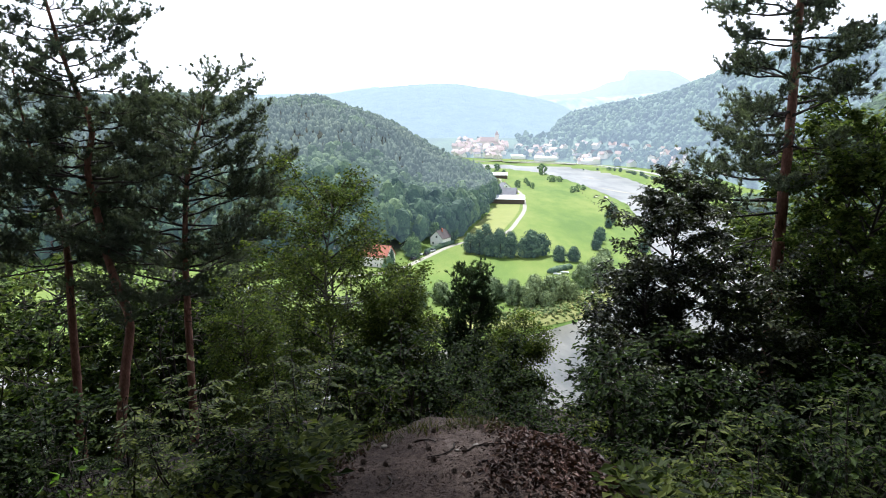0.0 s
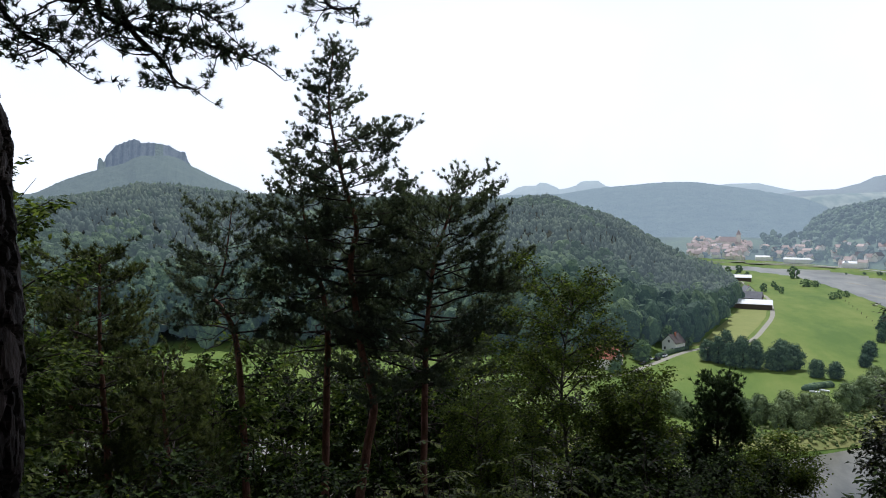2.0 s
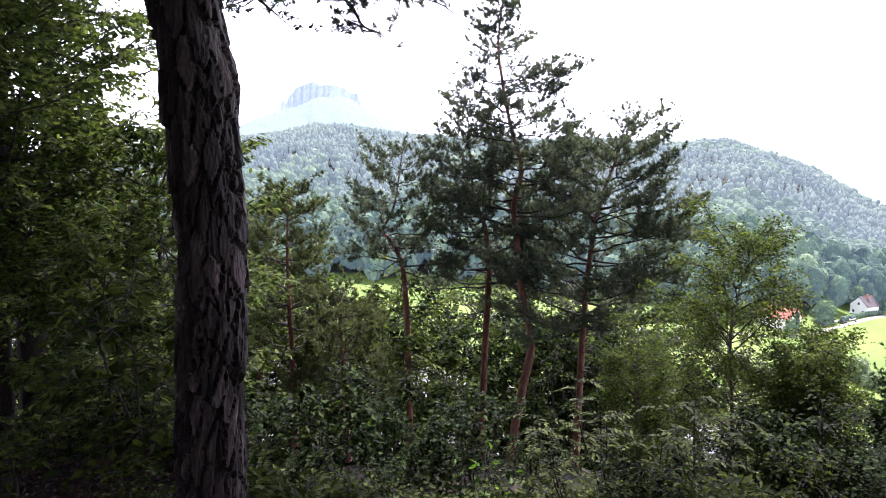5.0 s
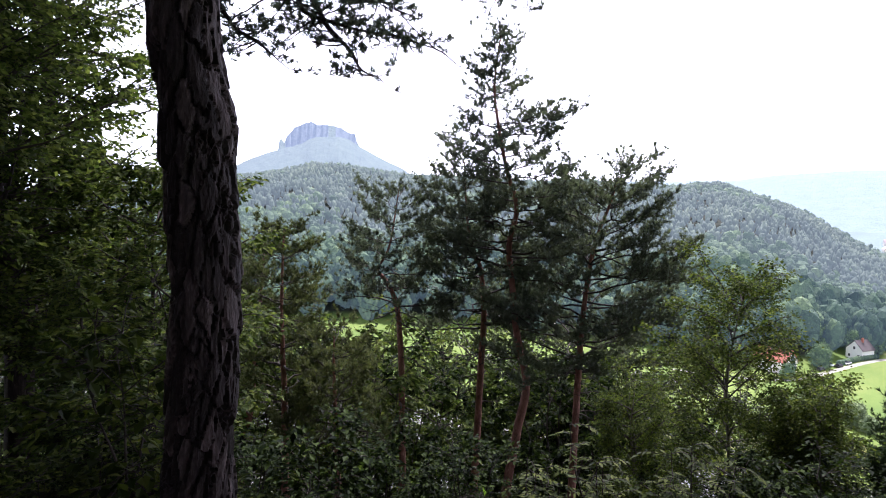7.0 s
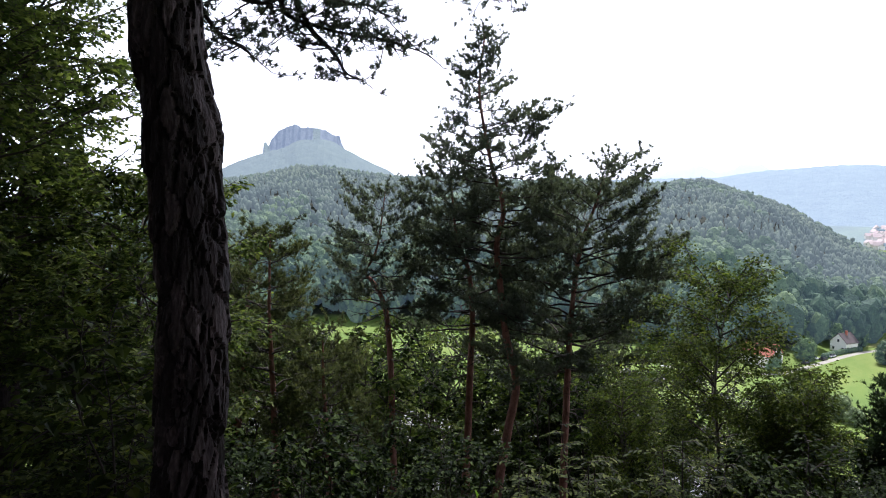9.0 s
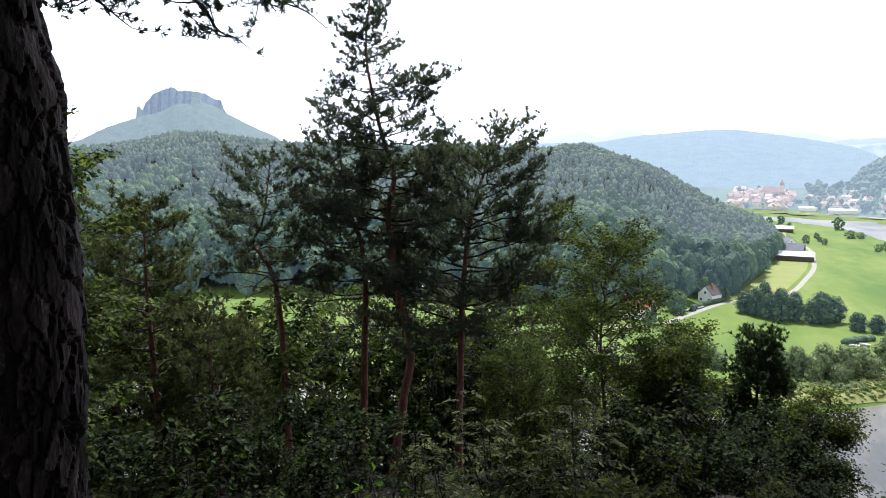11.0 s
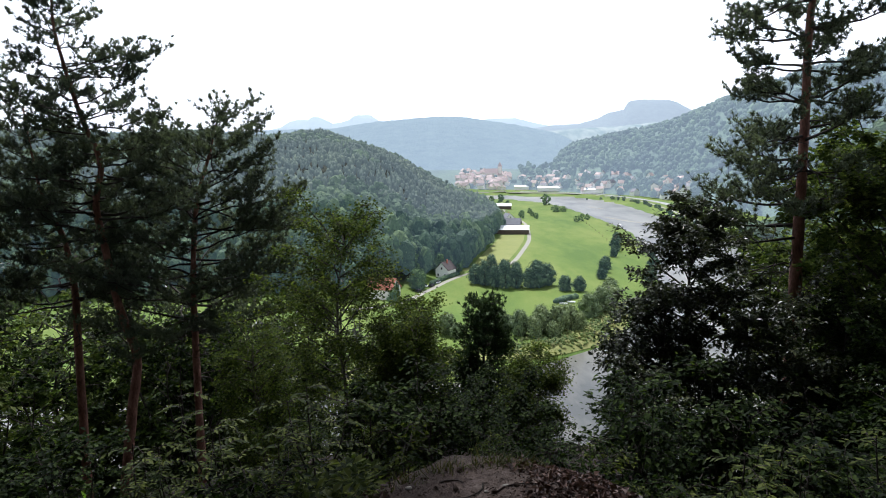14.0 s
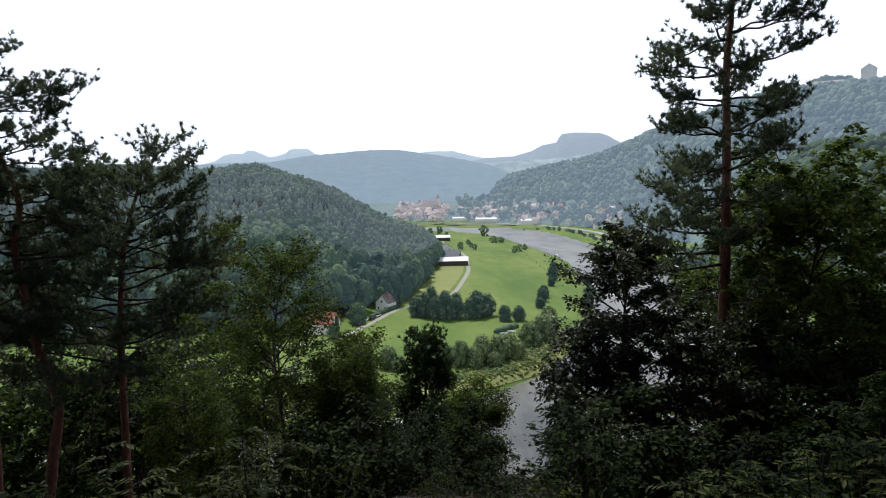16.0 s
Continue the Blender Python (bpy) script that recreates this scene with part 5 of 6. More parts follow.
leafy("willow_bush", "light green bush under the small conifer", on_ground(1.02, 8.75), 1.45, 0.55, 212, 0.04, 20000, M_birch, M_twig, 4, 0.05, 0.02, 0.4, "shrub", (0, 0), 0.5, 9, "", 30, 0.6, 1.8)

# rowans in layers and a bright sapling
for i, (x, y, hh) in enumerate([(-1.59, 4.26, 60.5), (-1.04, 4.42, 60.45), (-1.35, 4.4, 60.2), (-1.85, 4.2, 60.0), (-2.3, 4.3, 60.2), (1.67, 3.75, 60.3), (1.98, 3.6, 60.3), (2.44, 3.31, 60.65), (2.75, 3.8, 60.6)]):
    rowan("rowan", "young rowan with feathered leaves in layers", on_ground(x, y), hh - float(height(x, y)), 300 + i * 3, 36, 0.16, None, "young rowans")
leafy("sapling", "thin sapling with bright yellow-green leaves", on_ground(-2.55, 3.95), 0.75, 0.14, 330, 0.085, 26, M_bright, M_twig, 1, 0.4, 0.008, 0.2, "shrub", (0, 0), 0.7, 3, "", 8)

# unseen tall beeches, added behind and above the viewpoint to shade the foreground
tall = [leafy("shade_beech", "unseen tall beech added to shade the viewpoint", on_ground(x, y), hh, sp, 350 + i, lf, n, M_beech, M_twig, 1, lo, 0.16, 0.9, "tree", ln, 0.6, 9, "wood behind the viewpoint", 34)
        for i, (x, y, hh, sp, ln, lo, lf, n) in enumerate([(4.7, 1.7, 17, 6.4, (-2.2, 8.2), 0.5, 0.44, 9500), (-4.5, 0.8, 17, 6.4, (1.6, 8.4), 0.5, 0.44, 9500), (5.2, -1.0, 14, 4.4, (0, 0.4), 0.06, 0.46, 3600)])]
# leaning copies reach out overhead, out of view, to block the sun
for i, (x, y, turn) in enumerate([(3.6, -2.3, 0.25), (-2.6, -2.6, -0.25), (9.4, 3.4, 0.1)]):
    copy_thing(tall[i % 2], Matrix.Translation(on_ground(x, y)) @ Matrix.Rotation(turn, 4, "Z") @ Matrix.Scale(1.06, 4))
# copies farther back keep sky light off the sides facing the camera
for i, (x, y) in enumerate([(3.4, -4.6), (-1.6, -4.9), (1.0, -4.2), (-5.6, -4.4), (7.4, -2.0), (-7.0, -3.2), (6.0, -3.6), (8.8, 1.2), (6.5, -6), (0.5, -6.5), (-4.5, -6.5), (-8.2, -1.6), (-8.6, -6), (-12.5, -3), (10.5, -3.5), (-13, 1.2), (3.6, -9.5), (-2, -11), (9, -9), (-8, -11), (2.4, -15), (14, -1)]):
    copy_thing(tall[2], Matrix.Translation(on_ground(x, y)) @ Matrix.Rotation(i * 1.7 + 1.0, 4, "Z") @ Matrix.Scale(0.9 + 0.05 * (i % 4), 4))

# trees farther down the slope
slope = [leafy(nm, lb, on_ground(x, y), 6.0, 2.1, 370 + i, 0.13, 4600, mt, M_twig, 1, 0.12, 0.07, 0.7, "tree", (0, 0), 0.5, 9, "trees down the slope", 34)
         for i, (nm, lb, x, y, mt) in enumerate([("maple", "broadleaf tree of the slope; two unseen copies shade the old pine", -7.5, 16.5, M_oak), ("lime_tree", "light green tree on the lower slope", -3.0, 17.5, M_birch), ("beech", "dark beech on the lower slope", 8.5, 15.5, M_beech)])]
rl = np.random.default_rng(91)
for i in range(36):
    az = -74 + 124 * (i * 0.618 % 1) if i < 26 else -62 + 58 * (i * 0.618 % 1)
    d = rl.uniform(15, 34) if i < 26 else rl.uniform(13.5, 20)
    x, y = d * math.sin(radians(az)), d * math.cos(radians(az))
    gz = float(height(x, y))
    drop = np.interp(az, [-52, -46, -39, -34, -9, 0, 8, 12, 16, 22, 30], [7.5, 12.8, 12.5, 10.2, 12.5, 18.5, 22, 24, 20, 10, 5])
    sc = (62 - d * math.tan(radians(drop + rl.uniform(0, 2.5) ** 1.5)) - gz) / 6.0
    if sc > 0.35 and not 2 < az < 19:
        copy_thing(slope[i % 3], Matrix.Translation((x, y, gz - 0.1)) @ Matrix.Rotation(rl.uniform(0, 6.28), 4, "Z") @ Matrix.Scale(min(sc, 2.1), 4))

# two unseen copies beside the viewpoint, added to keep light off the old pine
for x, y, q in [(-5.4, -0.5, 1.0), (-4.4, -1.7, 0.9)]:
    copy_thing(slope[0], Matrix.Translation(on_ground(x, y)) @ Matrix.Rotation(q, 4, "Z") @ Matrix.Scale(0.85, 4))

# thickets that close the slope below the pines
thicket = [leafy("thicket", "dense dark thicket of young trees below the pines", on_ground(x, y), 4.0, 1.9, 390 + i, 0.13, 5200, mt, M_twig, 4, 0.02, 0.035, 0.7, "shrub", (0, 0), 0.45, 8, "thickets on the slope", 40)
           for i, (x, y, mt) in enumerate([(-9.0, 14.0, M_oak), (-5.5, 14.5, M_shrub)])]
for i in range(20):
    az, d = -70 + 58 * ((i * 0.618 + 0.3) % 1), rl.uniform(13, 18.5)
    x, y = d * math.sin(radians(az)), d * math.cos(radians(az))
    gz = float(height(x, y))
    sc = (62 - d * math.tan(radians(np.interp(az, [-60, -52, -46, -40, -37, -33, -12], [9, 8.5, 9, 10, 11.5, 9.2, 11]) + rl.uniform(0, 1.6))) - gz) / 4.0
    if sc > 0.3:
        copy_thing(thicket[i % 2], Matrix.Translation((x, y, gz - 0.1)) @ Matrix.Rotation(rl.uniform(0, 6.28), 4, "Z") @ Matrix.Scale(min(sc, 1.5), 4))

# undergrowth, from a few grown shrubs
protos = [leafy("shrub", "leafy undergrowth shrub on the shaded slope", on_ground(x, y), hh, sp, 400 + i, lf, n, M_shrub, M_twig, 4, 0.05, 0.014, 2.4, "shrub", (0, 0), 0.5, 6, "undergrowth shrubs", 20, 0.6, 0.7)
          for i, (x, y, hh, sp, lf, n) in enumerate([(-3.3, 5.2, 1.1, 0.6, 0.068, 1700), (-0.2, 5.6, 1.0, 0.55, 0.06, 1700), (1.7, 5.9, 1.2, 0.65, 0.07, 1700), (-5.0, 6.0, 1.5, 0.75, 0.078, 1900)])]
ru = np.random.default_rng(77)
for i in range(46):
    az, d = ru.uniform(-74, 54), 3.1 + 10 * ru.uniform(0, 1) ** 0.9
    if -31 < az < -8 and d < 6.2 or -16 < az < 17 and d < 4.1 or az < -52 and d < 4.6 or 8.5 < az < 15:
        continue
    x, y = d * math.sin(radians(az)), d * math.cos(radians(az))
    sc = ru.uniform(0.8, 1.3) * min(0.42 + d * 0.075, 1.5)
    if -16 < az < 17:
        sc = min(sc, 0.9)
    elif -50 < az:
        sc = min(sc, max(0.3, (62 - 0.44 * d - float(height(x, y))) / 1.15)) if az < -16 else sc
    copy_thing(protos[i % 4], Matrix.Translation(on_ground(x, y)) @ Matrix.Rotation(ru.uniform(0, 6.28), 4, "Z") @ Matrix.Scale(sc, 4))

for i, (x, y, sc) in enumerate([(0.15, 8.3, 0.9), (0.6, 8.7, 0.8), (-0.35, 8.9, 1.0), (0.75, 7.7, 0.75), (0.3, 7.0, 0.7), (-0.2, 7.4, 0.8), (1.0, 6.6, 0.55), (0.1, 9.6, 1.0), (0.85, 9.5, 0.8)]):
    copy_thing(protos[i % 4], Matrix.Translation(on_ground(x, y)) @ Matrix.Rotation(i * 1.9, 4, "Z") @ Matrix.Scale(sc, 4))


# ---------------------------------------------------------------- the valley: trees, houses, the town
def valley_tree(name, label, x, y, hgt, wide, seed, mat, category="tree", group="", clumps=40, low=0.25):
    """A tree seen across the valley: short trunk, lumpy crown of leaf clumps with an uneven outline."""
    r = np.random.default_rng(seed)
    z0 = float(height(x, y))
    ob = thing_at(name, (x, y, z0), label, category, group)
    v, f = tube([(0, 0, -0.3), (0.05 * wide, 0, hgt * 0.3), (0, 0, hgt * 0.65)], [0.035 * hgt, 0.026 * hgt, 0.01 * hgt], 7)
    part("trunk", v, [f], M_bark, ob)
    h = Heap()
    q = (np.arange(clumps) + r.uniform(0, 1, clumps)) / clumps
    a = np.arange(clumps) * 2.4 + r.uniform(-0.5, 0.5, clumps)
    out = wide * (np.sin(np.pi * (0.14 + 0.8 * q)) ** 0.7) * r.uniform(0.35, 0.85, clumps)
    c = np.stack([out * np.cos(a), out * np.sin(a), hgt * (low + (0.92 - low) * q)], -1)
    h.add(*lumps(c, np.full((clumps, 3), 1.0) * r.uniform(0.15, 0.29, (clumps, 1)) * np.array([wide, wide, min(wide, hgt * 0.5)]), 2 if y < 260 else 1, 0.2))
    n = 4200 if y < 320 else 1900 if y < 450 else 260
    pk = r.integers(0, clumps, n)
    w = unit(r.normal(size=(n, 3)))
    P = c[pk] + w * wide * 0.34 * np.array([1, 1, min(1, hgt * 0.5 / wide)])
    lv, lf = leaves(P, w, 0.05 * wide + 0.16, 0.04 * wide + 0.12, r, 0.5)
    h.add(lv, lf)
    h.part("crown", mat, ob, smooth=False)
    return ob


ID = [500]


def grow(rows, name, label, mat, category="tree", group="", low=0.04):
    for x, y, hh, w in rows:
        ID[0] += 1
        valley_tree(name, label, x, y, hh, w, ID[0], mat, category, group, 52 if y < 450 else 26, low)


grow([(12.5, 309, 9, 4.0), (16.5, 304, 12, 3.4), (21, 300, 10, 3.6), (25.5, 297, 12.5, 3.5), (30.5, 298, 10, 3.4), (20, 311, 14, 3.8), (26, 307, 12, 3.8), (31, 304, 11, 3.4)], "field_tree", "dark green tree in the clump on the meadow", M_hedge, group="meadow clump")
grow([(36.5, 297, 9.5, 3.4), (40.5, 299, 10.5, 4.8), (45, 304, 10, 4.6), (41, 307, 11, 4.6)], "field_tree", "round dark tree beside the clump", M_hedge, group="meadow clump")
grow([(51.5, 290, 6.5, 3.4), (57.5, 289, 6.2, 3.3)], "round_bush", "round dark bush on the meadow", M_hedge, "bush")
grow([(-12, 216, 9, 5.0), (-8, 213, 7, 3.8), (-1, 219, 7, 3.4), (2.5, 215, 4.5, 2.6), (11, 219, 7.5, 3.8), (16, 223, 8, 4.6), (14, 213, 5, 3.2)], "willow", "silvery willow on the river bank", M_willow, group="bank willows")
grow([(23.5, 217, 8.5, 3.4), (28, 214, 7, 2.8), (31, 219, 9.6, 3.9), (36.5, 221, 9.2, 3.6), (41, 224, 8.6, 4.0), (44, 222, 6.4, 2.6), (20, 224, 5, 3.0), (34, 214, 5, 2.6)], "bank_bush", "dense green bush above the reedy bank", M_willow, "bush", "bank bushes")
grow([(52, 242, 8.5, 4.2), (58, 249, 9.5, 4.6), (63, 258, 8.5, 4.2), (68, 276, 8, 4)], "bank_bush", "grey-green bush by the water", M_willow, "bush", "bank bushes")
grow([(79, 336, 7, 3.6), (83, 348, 6.5, 3.2), (104, 412, 9, 4.0), (109, 428, 10, 4.4), (97, 388, 5, 2.6), (74, 318, 5, 2.8), (97, 318, 5, 3.2), (103, 334, 4.5, 3.0), (110, 356, 6, 3.2), (118, 376, 5, 3.0), (124, 402, 5, 3.0)], "bank_tree", "dark tree at the meadow's edge", M_hedge, group="bank trees")
grow([(86, 700, 6, 3.2), (85, 672, 5, 3.0), (85, 640, 6, 3.2), (116, 602, 6, 3.4), (123, 612, 7, 3.8), (131, 626, 5.5, 3.2), (121, 822, 14, 7), (116, 715, 8, 6), (124, 716, 6, 4.5), (58, 760, 9, 5), (70, 880, 10, 5.5), (56, 860, 9, 5), (44, 820, 10, 5), (70, 780, 9, 4.4), (72, 650, 8, 3.8)], "meadow_tree", "tree standing far out on the meadow", M_garden, group="far meadow trees")
grow([(float(np.interp(560 + k * 19, [560, 645, 702, 792, 873, 935, 964], [212, 219, 229, 237, 237, 222, 195])) + 2 * math.sin(k * 2.1), 560 + k * 19, 3.0 + (k * 7 % 4) * 0.8, 2.4 + (k * 5 % 3) * 0.7) for k in range(22)], "towpath_bush", "low bush along the far bank", M_wood_near, "bush", "far bank bushes")
grow([(-14.5, 298, 9, 4.4), (-23, 268, 6, 2.6), (-9.5, 340, 14, 4.4), (-4.2, 330, 12, 3.0), (-17, 324, 12, 4.2), (5, 345, 9, 3.0)], "garden_tree", "leafy garden tree by the houses", M_garden, group="garden trees")
grow([(-12.5, 305, 9, 1.6), (-22.5, 279, 7.5, 1.5)], "cypress", "narrow dark conifer by the houses", M_hedge)


def box(x0, x1, y0, y1, z0, z1, bevel=0.03):
    bm = bmesh.new()
    bmesh.ops.create_cube(bm, size=1)
    bmesh.ops.transform(bm, verts=bm.verts, matrix=Matrix.Translation(((x0 + x1) / 2, (y0 + y1) / 2, (z0 + z1) / 2)) @ Matrix.Diagonal((x1 - x0, y1 - y0, z1 - z0, 1)))
    if bevel:
        bmesh.ops.bevel(bm, geom=bm.edges[:], offset=bevel, segments=1, affect="EDGES")
    return bm


def gable_walls(w, l, h, rise):
    """Walls with pointed gables; the ridge runs along y."""
    bm = bmesh.new()
    prof = [(-w / 2, 0), (w / 2, 0), (w / 2, h), (0, h + rise), (-w / 2, h)]
    a = [bm.verts.new((x, -l / 2, z)) for x, z in prof]
    b = [bm.verts.new((x, l / 2, z)) for x, z in prof]
    bm.faces.new(a)
    bm.faces.new(b[::-1])
    for i in range(5):
        j = (i + 1) % 5
        bm.faces.new((a[j], a[i], b[i], b[j]))
    bmesh.ops.recalc_face_normals(bm, faces=bm.faces[:])
    return bm


def gable_roof(w, l, h, rise, over=0.4, thick=0.22):
    bm = bmesh.new()
    s = rise / (w / 2)
    lo, top = -(w / 2 + over), 0.0
    prof = [(lo, h - over * s), (0, h + rise), (-lo, h - over * s), (-lo, h - over * s + thick), (0, h + rise + thick), (lo, h - over * s + thick)]
    a = [bm.verts.new((x, -l / 2 - over, z + 0.02)) for x, z in prof]
    b = [bm.verts.new((x, l / 2 + over, z + 0.02)) for x, z in prof]
    bm.faces.new(a)
    bm.faces.new(b[::-1])
    for i in range(6):
        j = (i + 1) % 6
        bm.faces.new((a[j], a[i], b[i], b[j]))
    bmesh.ops.recalc_face_normals(bm, faces=bm.faces[:])
    return bm


def house(name, label, x, y, turn, w, l, h, rise, wall, roof, windows=True, chimney=True, category="house", group=""):
    z0 = float(height(x, y))
    ob = new(name)
    ob.matrix_basis = pose(x, y, z0 - 0.1, 0, 0, turn)
    tagged(ob, label, category, group)
    bm_part("wall", gable_walls(w, l, h, rise), wall, ob)
    bm_part("roof", gable_roof(w, l, h, rise), roof, ob)
    if chimney:
        bm_part("chimney", box(0.4, 1.1, -0.4, 0.4, h + rise * 0.5, h + rise + 1.1), M_roof_red, ob)
    if windows:
        def window(cx, cy, cz, along_x):
            a, b = (0.55, 0.06) if along_x else (0.06, 0.55)
            wf = bm_part("window", box(cx - a, cx + a, cy - b, cy + b, cz - 0.7, cz + 0.7, 0.02), M_wall_white, ob)
            bm_part("pane", box(cx - a * (0.8 if along_x else 1.4), cx + a * (0.8 if along_x else 1.4), cy - b * (1.4 if along_x else 0.8), cy + b * (1.4 if along_x else 0.8), cz - 0.55, cz + 0.55, 0), M_glass, wf)
        for fl in range(int(h // 2.6)):
            for k in (-0.28, 0.28):
                window(k * w, -l / 2, 1.5 + fl * 2.7, True)
            for k in (-0.3, 0.0, 0.3):
                window(w / 2, k * l, 1.5 + fl * 2.7, False)
        window(0, -l / 2, h + 0.6, True)
    return ob


house("white_house", "white rendered house with a brown steep roof behind the hedge", -1.6, 329.5, -30, 7.0, 8.2, 4.2, 3.5, M_wall_white, M_roof_brown)
house("garden_shed", "small white shed beside the house", -14.2, 331, -28, 4, 5, 2.6, 1.4, M_wall_white, M_roof_grey, False, False, "shed")
house("red_roofed_house", "cream house with a red tiled roof at the wood's edge", -28.5, 281, 68, 8.6, 12.5, 4.6, 4.0, M_wall_cream, M_roof_red)
house("barn", "long low barn with a bright sheet-metal roof", 50, 516, 84, 13, 25, 3.8, 2.6, M_wall_dark, M_roof_white, False, False, "barn")
house("farm_shed", "dark pitched shed behind the barn", 52.5, 541, 75, 9, 13, 5.5, 4.4, M_wall_dark, M_roof_grey, False, False, "shed")
house("farmhouse", "white farmhouse behind the barn", 54, 600, 20, 8, 10, 5, 3.6, M_wall_white, M_roof_grey)
house("barn", "second barn with a pale roof farther along the road", 62, 755, 86, 12, 19, 4, 2.5, M_wall_dark, M_roof_white, False, False, "barn")

# weathered posts of a pasture fence
for k in range(9):
    x, y = 124 - 1.75 * k, 607 - 20 * k
    bm = bmesh.new()
    bmesh.ops.create_cone(bm, cap_ends=True, segments=8, radius1=0.14, radius2=0.11, depth=1.7, matrix=Matrix.Translation((0, 0, 0.65)))
    ob = bm_part("fence_post", bm, M_wall_dark)
    ob.matrix_basis = pose(float(x), float(y), float(height(x, y)), 2 * (k % 3) - 2, 0, 40 * k)
    tagged(ob, "weathered wooden fence post on the meadow", "fence post", "pasture fence posts")

# hedges, one clipped row each
for nm, lb, pts, hh, wd in [("hedge", "clipped dark hedge along the farm road", [(-8.3, 307), (-2.9, 319.4), (4.6, 333.6)], 2.0, 0.95), ("hedge", "dark hedge round the landing place", [(44, 266), (48, 271), (53, 275)], 1.8, 1.6)]:
    q = spline([(x, y, 0) for x, y in pts], 26)
    q[:, 2] = height(q[:, 0], q[:, 1]) + hh * 0.45
    v, f = lumps(q, np.full((26, 3), 1.0) * [wd, wd, hh * 0.6], 2, 0.14)
    tagged(part(nm, v, [f], M_hedge), lb, "hedge")


def car(label, x, y, turn, paint):
    ob = new("car")
    ob.matrix_basis = pose(x, y, float(height(x, y)) + 0.05, 0, 0, turn)
    tagged(ob, label, "car", "parked cars")
    bm = box(-0.85, 0.85, -2.1, 2.1, 0.3, 0.85, 0.12)
    bm_part("body", bm, paint, ob)
    bm = box(-0.72, 0.72, -1.2, 1.4, 0.85, 1.42, 0.16)
    bm_part("cabin", bm, M_glass, ob)
    for sx in (-0.8, 0.8):
        for sy in (-1.3, 1.3):
            bm = bmesh.new()
            bmesh.ops.create_cone(bm, cap_ends=True, segments=14, radius1=0.32, radius2=0.32, depth=0.2, matrix=pose(sx, sy, 0.32, 0, 90, 0))
            bm_part("wheel", bm, M_tyre, ob)


car("dark car parked by the garden", -13.8, 291, -25, M_car_dark)
car("white car parked by the garden", -11.5, 303, 40, M_car_white)
car("dark car parked beside the road", -8.2, 303, -25, M_car_dark)
car("white car parked at the hedge", -5.5, 311, -25, M_car_white)


def boat(label, x, y, turn):
    bm = bmesh.new()
    rows = []
    for u in np.linspace(-1, 1, 9):
        w = 0.85 * (1 - max(0, u) ** 2.2) * (1 if u > -0.9 else 0.85)
        rows.append([bm.verts.new((w * s * 0.8, u * 1.7, z * 0.8)) for s, z in ((-1, 0.75), (-0.7, 0.2), (0, 0.0), (0.7, 0.2), (1, 0.75), (0.8, 0.62), (0, 0.5), (-0.8, 0.62))])
    for a, b in zip(rows[:-1], rows[1:]):
        for i in range(8):
            j = (i + 1) % 8
            bm.faces.new((a[i], a[j], b[j], b[i]))
    bm.faces.new(rows[0])
    bmesh.ops.recalc_face_normals(bm, faces=bm.faces[:])
    ob = bm_part("rowing_boat", bm, M_car_white)
    ob.matrix_basis = pose(x, y, float(height(x, y)) + 0.05, 0, 0, turn)
    tagged(ob, label, "boat", "boats on the bank")


for i, (x, y, tn) in enumerate([(46, 263, 70), (49.5, 266, 60), (60.5, 256, 30), (58, 252, 60)]):
    boat("white boat drawn up on the grass", x, y, tn)

# the town across the river
rt = np.random.default_rng(64)
town = []
for i in range(150):
    core = i < 84
    az = rt.uniform(0.9, 5.3) if core else (rt.uniform(5.6, 12.5) if i < 112 else rt.uniform(12.5, 20))
    u = rt.uniform(0.02, 0.62) if core else rt.uniform(0.02, 0.5)
    x, y, z = town_rise(np.array([az]), np.array([u]))[0]
    town.append((x, y, z))
    wall, roof, lb = ((M_wall_cream, M_roof_town, "pale rendered town house, its red tiled roof paled to match haze") if core and i % 5 else
                      (M_wall_white, M_roof_pale, "pale rendered town house, its tiled roof paled to match haze") if i % 3 else (M_wall_white, M_roof_grey, "white town house with a grey roof"))
    ob = house("town_house", lb, x, y, rt.uniform(0, 180), rt.uniform(7, 11), rt.uniform(9, 15), rt.uniform(5, 8.5), rt.uniform(3, 5), wall, roof, False, False, "house", "town houses")
    ob.location.z = z - 1.2
for az, w, l, tn in [(8.7, 14, 42, 78), (6.3, 14, 26, 85), (12.2, 12, 24, 70)]:
    x, y, hz = town_rise(np.array([az]), np.array([0.03]))[0]
    ob = house("station_hall", "long pale hall on the town's waterfront", x, y, tn, w, l, 6, 2.4, M_wall_white, M_roof_white, False, False, "hall", "waterfront halls")
    ob.location.z = hz - 0.8


def church():
    """The town church: a nave with a steep roof and a square tower under a pointed cap."""
    x, y, z = town_rise(np.array([3.75]), np.array([0.45]))[0]
    ob = house("church", "pale town church with a tall red-capped tower", x, y, 80, 12, 26, 10, 8, M_wall_cream, M_roof_town, False, False, "church")
    ob.location.z = z - 1.2
    bm_part("tower", box(-4, 4, -20, -13, 0, 22, 0.2), M_wall_cream, ob)
    bm = bmesh.new()
    bmesh.ops.create_cone(bm, cap_ends=True, segments=4, radius1=6.2, radius2=0.3, depth=9, matrix=Matrix.Translation((0, -16.5, 26.6)) @ Matrix.Rotation(radians(45), 4, "Z"))
    bm_part("tower_cap", bm, M_roof_town, ob)


church()
